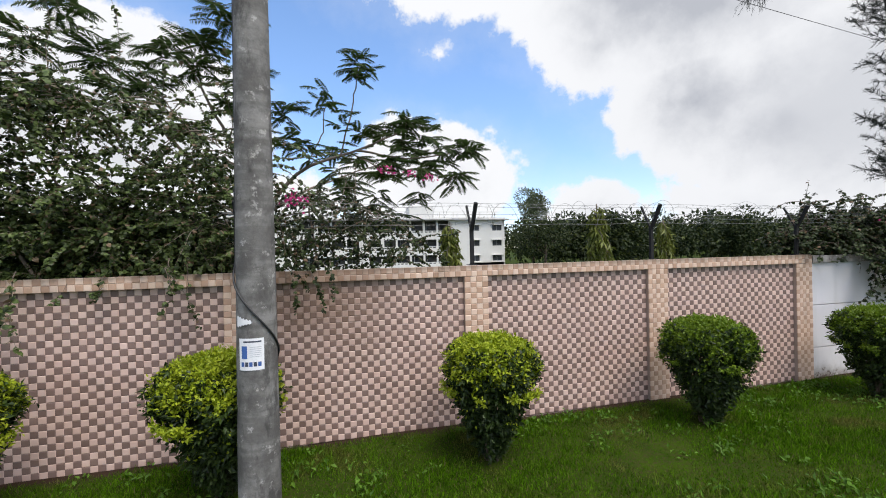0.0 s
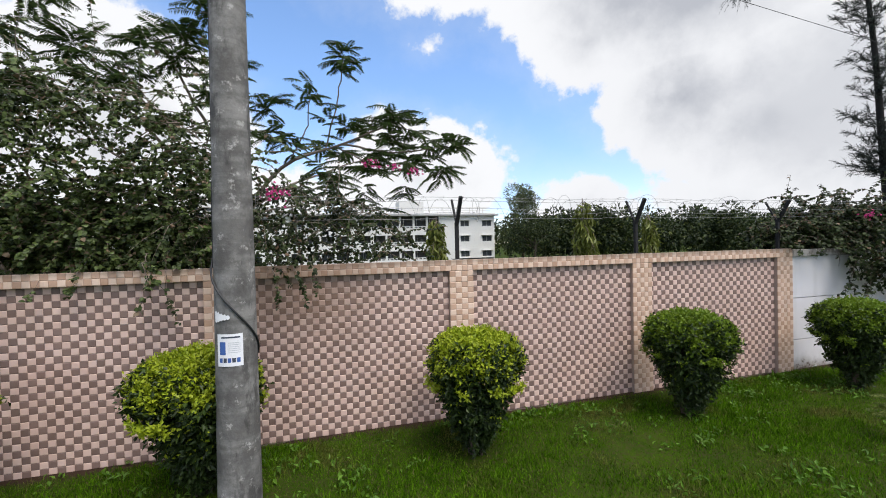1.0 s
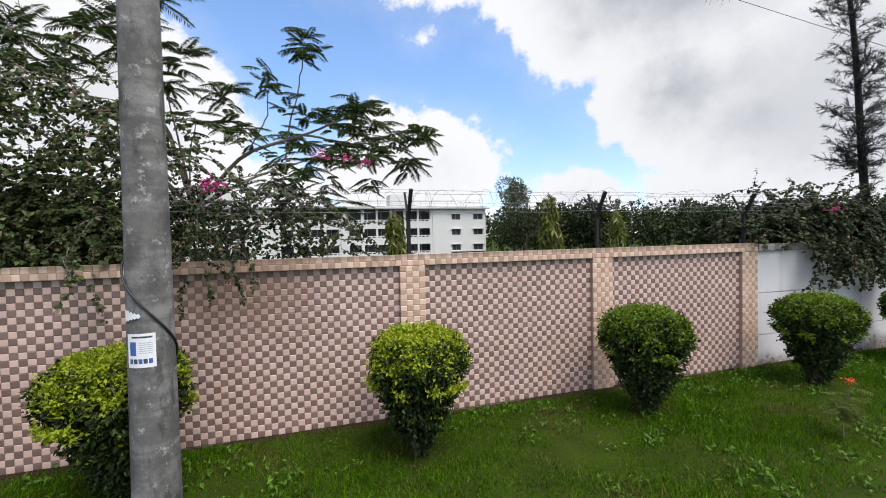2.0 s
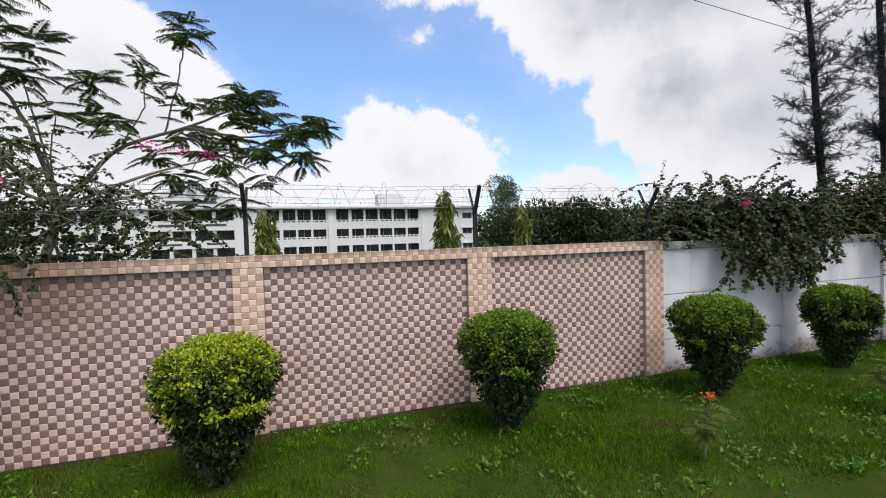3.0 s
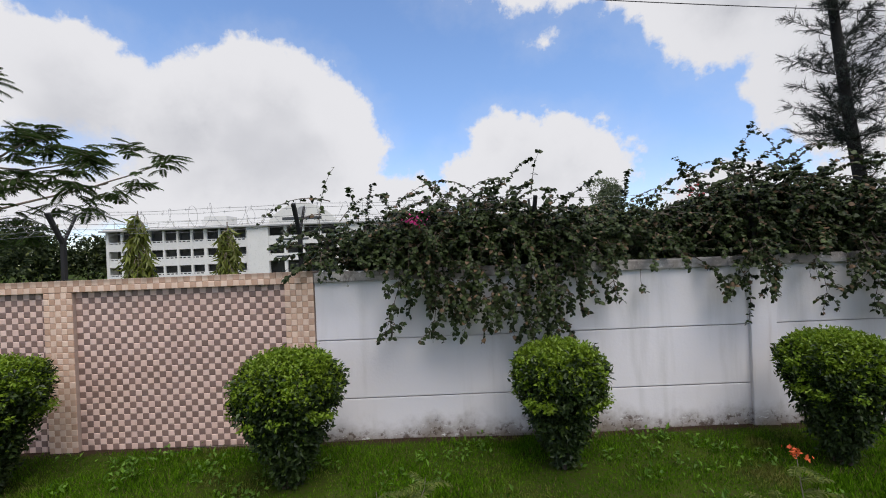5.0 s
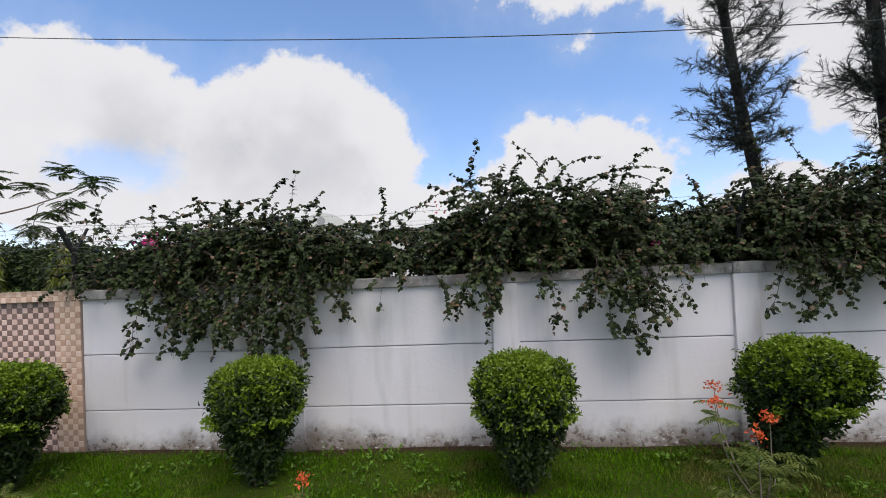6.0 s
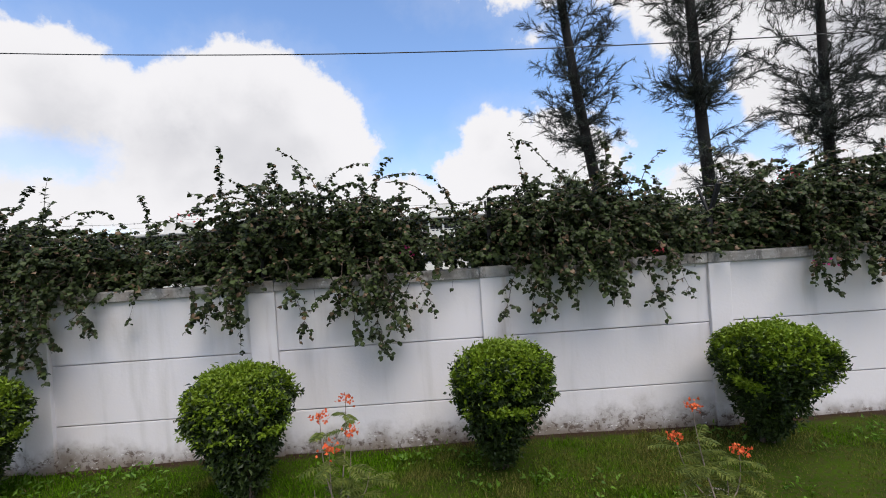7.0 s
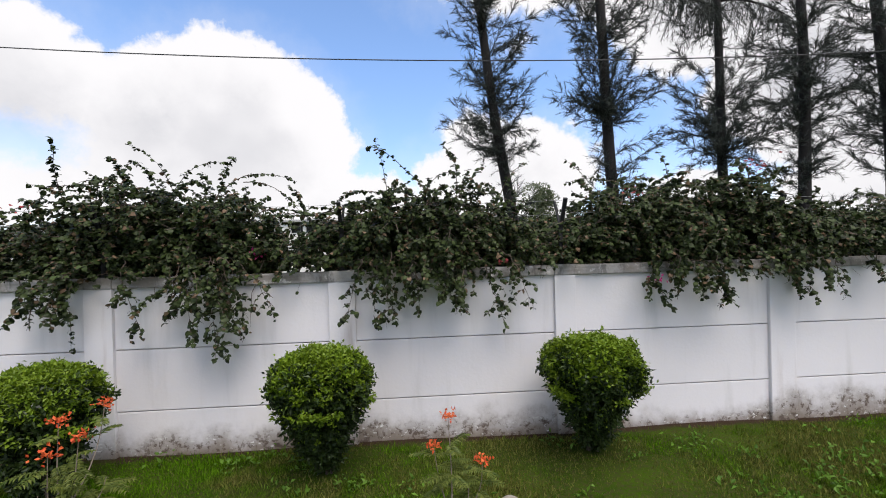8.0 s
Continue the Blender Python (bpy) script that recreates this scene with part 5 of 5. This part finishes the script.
def build_woods():
    rng = np.random.default_rng(77)
    vs = []
    spots = []
    for k in range(110):
        x = rng.uniform(37, 190)
        y = rng.uniform(62, 105)
        spots.append((x, y, rng.uniform(10.0, 13.2) * (0.75 + 0.25 * y / 80)))
    for k in range(40):
        spots.append((rng.uniform(-120, -55), rng.uniform(60, 90), rng.uniform(9.5, 13.5)))
    for x, y, h in spots:
        R = rng.uniform(4, 6)
        P, D = crown_points(rng, (x, y, -2.65 + h * 0.55), (R, R * 0.8, h * 0.45), 900, 12)
        vs.append(leaf_arrays(rng, P, D + rng.normal(size=D.shape) * 0.4, rng.uniform(0.5, 1.0, 900), 0.5, up=(0, 0, 1)))
    v, f = join(vs)
    tagged(new("far_woods", mesh_of("far_woods", v, f, [L_WOOD])), "dark green line of woodland on the horizon", "woods", kind="stuff")
    # thicket close behind the wall: low scrub
    vs = []
    for k in range(60):
        x, y = rng.uniform(-14, 34), rng.uniform(5, 26)
        P, D = crown_points(rng, (x, y, -0.1 - (y - 3) / 40 * 2.6 + 0.5), (1.4, 1.2, 0.75), 420, 9)
        vs.append(leaf_arrays(rng, P, D, rng.uniform(0.14, 0.26, 420), 0.12, up=(0, 0, 1)))
    v, f = join(vs)
    tagged(new("scrub", mesh_of("scrub", v, f, [L_WOOD])), "low dark scrub on the ground beyond the wall", "scrub", kind="stuff")


build_woods()


# ---------------------------------------------------------------- flowering seedlings and small things on the lawn


def build_seedling(seed, x, y, H, blooms, low=0.35, stake=True, sprays=62):
    """blooms: places of the flower heads over the ground, from the stem's foot."""
    rng = np.random.default_rng(seed)
    root = thing("flowering_seedling", x, y, G0, "young pride-of-barbados seedling with orange blooms in the lawn", "flowering plant", "seedlings in the lawn")
    stem = bend(rng, (0, 0, -0.03), (0.02, 0, 1), low + 0.1, 6, 0, 0.05)
    tubes, heads = [tube(stem, 0.011, 0.007, 6)], []
    for bx, by, bz in blooms + [(0.16, 0.05, H * 0.72), (-0.17, -0.04, H * 0.68)]:
        s = stem[-1] * [1, 1, rng.uniform(0.75, 1.0)]
        u = np.linspace(0, 1, 8)[:, None]
        e = np.array([bx, by, bz])
        p = s + (e - s) * u + np.array([bx * 0.25, by * 0.25, -0.05]) * np.sin(u * math.pi)
        tubes.append(tube(p, 0.006, 0.002, 5))
        heads.append(p)
    stalks, P, D, LN = [], [], [], []
    for k in range(sprays):
        hp = heads[k % len(heads)]
        s = hp[rng.integers(0, 7)]
        a = rng.uniform(0, 6.28)
        tb, p, d, ln = frond(rng, s, (math.cos(a), math.sin(a), 0.3), rng.uniform(0.12, 0.22))
        stalks.append(tb)
        P.append(p[::2])
        D.append(d[::2])
        LN.append(ln[::2] * 0.8)
    v, f = join(tubes)
    child("stem_work", mesh_of("stem_work", v, f, [M_TWIG], True), root)["kind"] = "stuff"
    v, f = join(stalks)
    child("stalk_work", mesh_of("stalk_work", v, f, [L_SEED], True), root)["kind"] = "stuff"
    P, D, LN = np.concatenate(P), np.concatenate(D), np.concatenate(LN)
    v, f = leaf_arrays(rng, P, D, LN, np.clip(LN * 0.35, 0.010, 0.016), up=(0, 0, 1), curl=0.3)
    child("foliage", mesh_of("foliage", v, f, [L_SEED]), root)
    for c in blooms:
        Pf = np.array(c) + rng.normal(size=(44, 3)) * [0.026, 0.026, 0.016]
        v, f = leaf_arrays(rng, Pf, rng.normal(size=(44, 3)) + [0, 0, 0.4], rng.uniform(0.016, 0.032, 44), rng.uniform(0.014, 0.024, 44), curl=1)
        child("bloom", mesh_of("bloom", v, f, [L_ORANGE]), root, "orange-red bloom")["kind"] = "stuff"
    if stake:
        part("stake", box(0.03, 0.052, -0.011, 0.011, -0.05, 0.45, 0.003), M_BARK, root, "dark wooden stake")


build_seedling(501, 5.87, -1.97, 0.6, [(0.0, -0.05, 0.62)], 0.22, True, 30)
build_seedling(502, 13.88, -2.05, 1.15, [(-0.03, 0.33, 1.2), (-0.15, 0.1, 1.18), (0.08, -0.05, 1.13), (-0.04, -0.12, 1.07)], 0.6)
build_seedling(503, 16.15, -2.1, 0.95, [(0.05, 0.19, 1.06), (-0.05, 0.24, 0.84), (0.26, 0.06, 0.81)], 0.5)
build_seedling(504, 8.56, -1.93, 0.85, [], 0.35, True, 30)
build_seedling(505, 11.12, -2.12, 0.75, [(-0.02, 0.0, 0.8)], 0.35, False, 30)
tagged(new("stake", bpy.data.meshes.new("stake")), "dark wooden stake driven into the lawn", "stake")
_bm = box(19.68, 19.71, -1.405, -1.375, G0 - 0.1, G0 + 0.32, 0.004)
_bm.to_mesh(bpy.data.objects["stake"].data)
_bm.free()
bpy.data.objects["stake"].data.materials.append(M_BARK)


def build_stone(x, y, r, label):
    bm = bmesh.new()
    bmesh.ops.create_icosphere(bm, subdivisions=3, radius=r)
    for v in bm.verts:
        v.co *= 1 + 0.25 * noise.noise(v.co * 14 + Vector((x, y, 0)))
        v.co.z *= 0.6
    ob = new("stone", bpy.data.meshes.new("stone"))
    bm.to_mesh(ob.data)
    bm.free()
    ob.data.materials.append(M_STONE)
    ob.location = (x, y, G0 + r * 0.3)
    tagged(ob, label, "stone")


build_stone(1.66, -0.08, 0.07, "small pale stone lying at the foot of the wall")
build_stone(16.76, -1.28, 0.09, "pale weathered stone half sunk in the lawn")


SHRUB_FEET = np.array([(ob.location.x, ob.location.y) for ob in bpy.data.objects if ob.name.startswith("clipped_shrub")])


def build_grass():
    rng = np.random.default_rng(9)
    n = 520000
    x = rng.uniform(-7, 26, n)
    y = -2.6 + 2.63 * rng.uniform(0, 1, n) ** 0.8
    # thinner turf in worn patches
    fld = np.sin(x * 1.3 + 2 * np.sin(y * 1.7)) * np.sin(y * 2.3 + 1.1 * x) + 0.4 * np.sin(x * 5.1) * np.sin(y * 6.3)
    keep = rng.uniform(0, 1, n) < np.clip(1.0 - 0.12 * (fld > 0.8) - 0.4 * np.clip((x - 14) / 4, 0, 1) - 0.6 * (y > np.where(x < 7.4, 0.015, -0.03) - 0.10 * np.abs(fld) * (x > 7.4)), 0.08, 1)
    near = np.min(np.hypot(x[:, None] - SHRUB_FEET[:, 0], (y[:, None] - SHRUB_FEET[:, 1]) * 1.3), axis=1)
    keep &= rng.uniform(0, 1, n) < np.clip((near - 0.10) / 0.36, 0.05, 1)
    x, y = x[keep], y[keep]
    n = len(x)
    P = np.stack([x, y, np.full(n, G0 - 0.012)], -1)
    D = rng.normal(size=(n, 3)) * [0.45, 0.45, 0.1] + [0, 0, 1]
    tuft = np.sin(x * 3.1 + 1.7 * np.sin(y * 2.9)) * np.sin(y * 4.3 + 0.9 * np.sin(x * 2.3)) + 0.5 * np.sin(x * 9.7 + y * 4) * np.sin(y * 11.3 - x * 3)
    h = rng.uniform(0.025, 0.075, n) * (0.8 + 0.5 * rng.uniform(0, 1, n) ** 4) * np.clip(1 + 0.4 * tuft, 0.7, 1.6)
    v, f = leaf_arrays(rng, P, D, h, rng.uniform(0.006, 0.012, n), tv=BLADE_V, tf=BLADE_F, curl=1)
    tagged(new("grass", mesh_of("grass", v, f, [L_GRASS])), "short green lawn grass", "grass", kind="stuff")
    # broad-leaved weeds
    c = 1100
    cx = rng.uniform(-6, 26, c)
    cy = -0.12 - rng.uniform(0, 1, c) ** 1.4 * 2.6
    clump = np.sin(cx * 0.9 + 1.3 * np.sin(cy * 1.9)) * np.sin(cy * 1.6 + 0.7 * cx)
    clump = (clump + rng.normal(0, 0.35, c)) > np.where(cx < 4.0, 0.55, np.where(cx > 7.5, -0.12, 0.1))
    cx, cy = cx[clump], cy[clump]
    c, k = len(cx), 12
    P = np.stack([np.repeat(cx, k) + rng.normal(0, 0.07, c * k), np.repeat(cy, k) + rng.normal(0, 0.06, c * k), G0 + rng.uniform(0.015, 0.085, c * k)], -1)
    D = rng.normal(size=P.shape) + [0, 0, 0.4]
    v, f = leaf_arrays(rng, P, D, rng.uniform(0.035, 0.08, c * k), rng.uniform(0.02, 0.04, c * k), up=(0, 0, 1), curl=0.4)
    tagged(new("weeds", mesh_of("weeds", v, f, [L_WEED])), "broad-leaved green weeds among the grass", "weeds", kind="stuff")


build_grass()

# ---------------------------------------------------------------- single tiles of one field, as pieces of the wall
_meshes = {}
for q, mat in ((0, M_TILE_B), (1, M_TILE_P)):
    for (x, y, z, w, h) in SINGLE_TILES[q]:
        key = (q, round(w, 4), round(h, 4))
        if key not in _meshes:
            v, f = slab_tile(w, h)
            _meshes[key] = mesh_of("tile", v, f, [mat])
        child("tile", _meshes[key], WALL_T, "", pose(x, y, z))
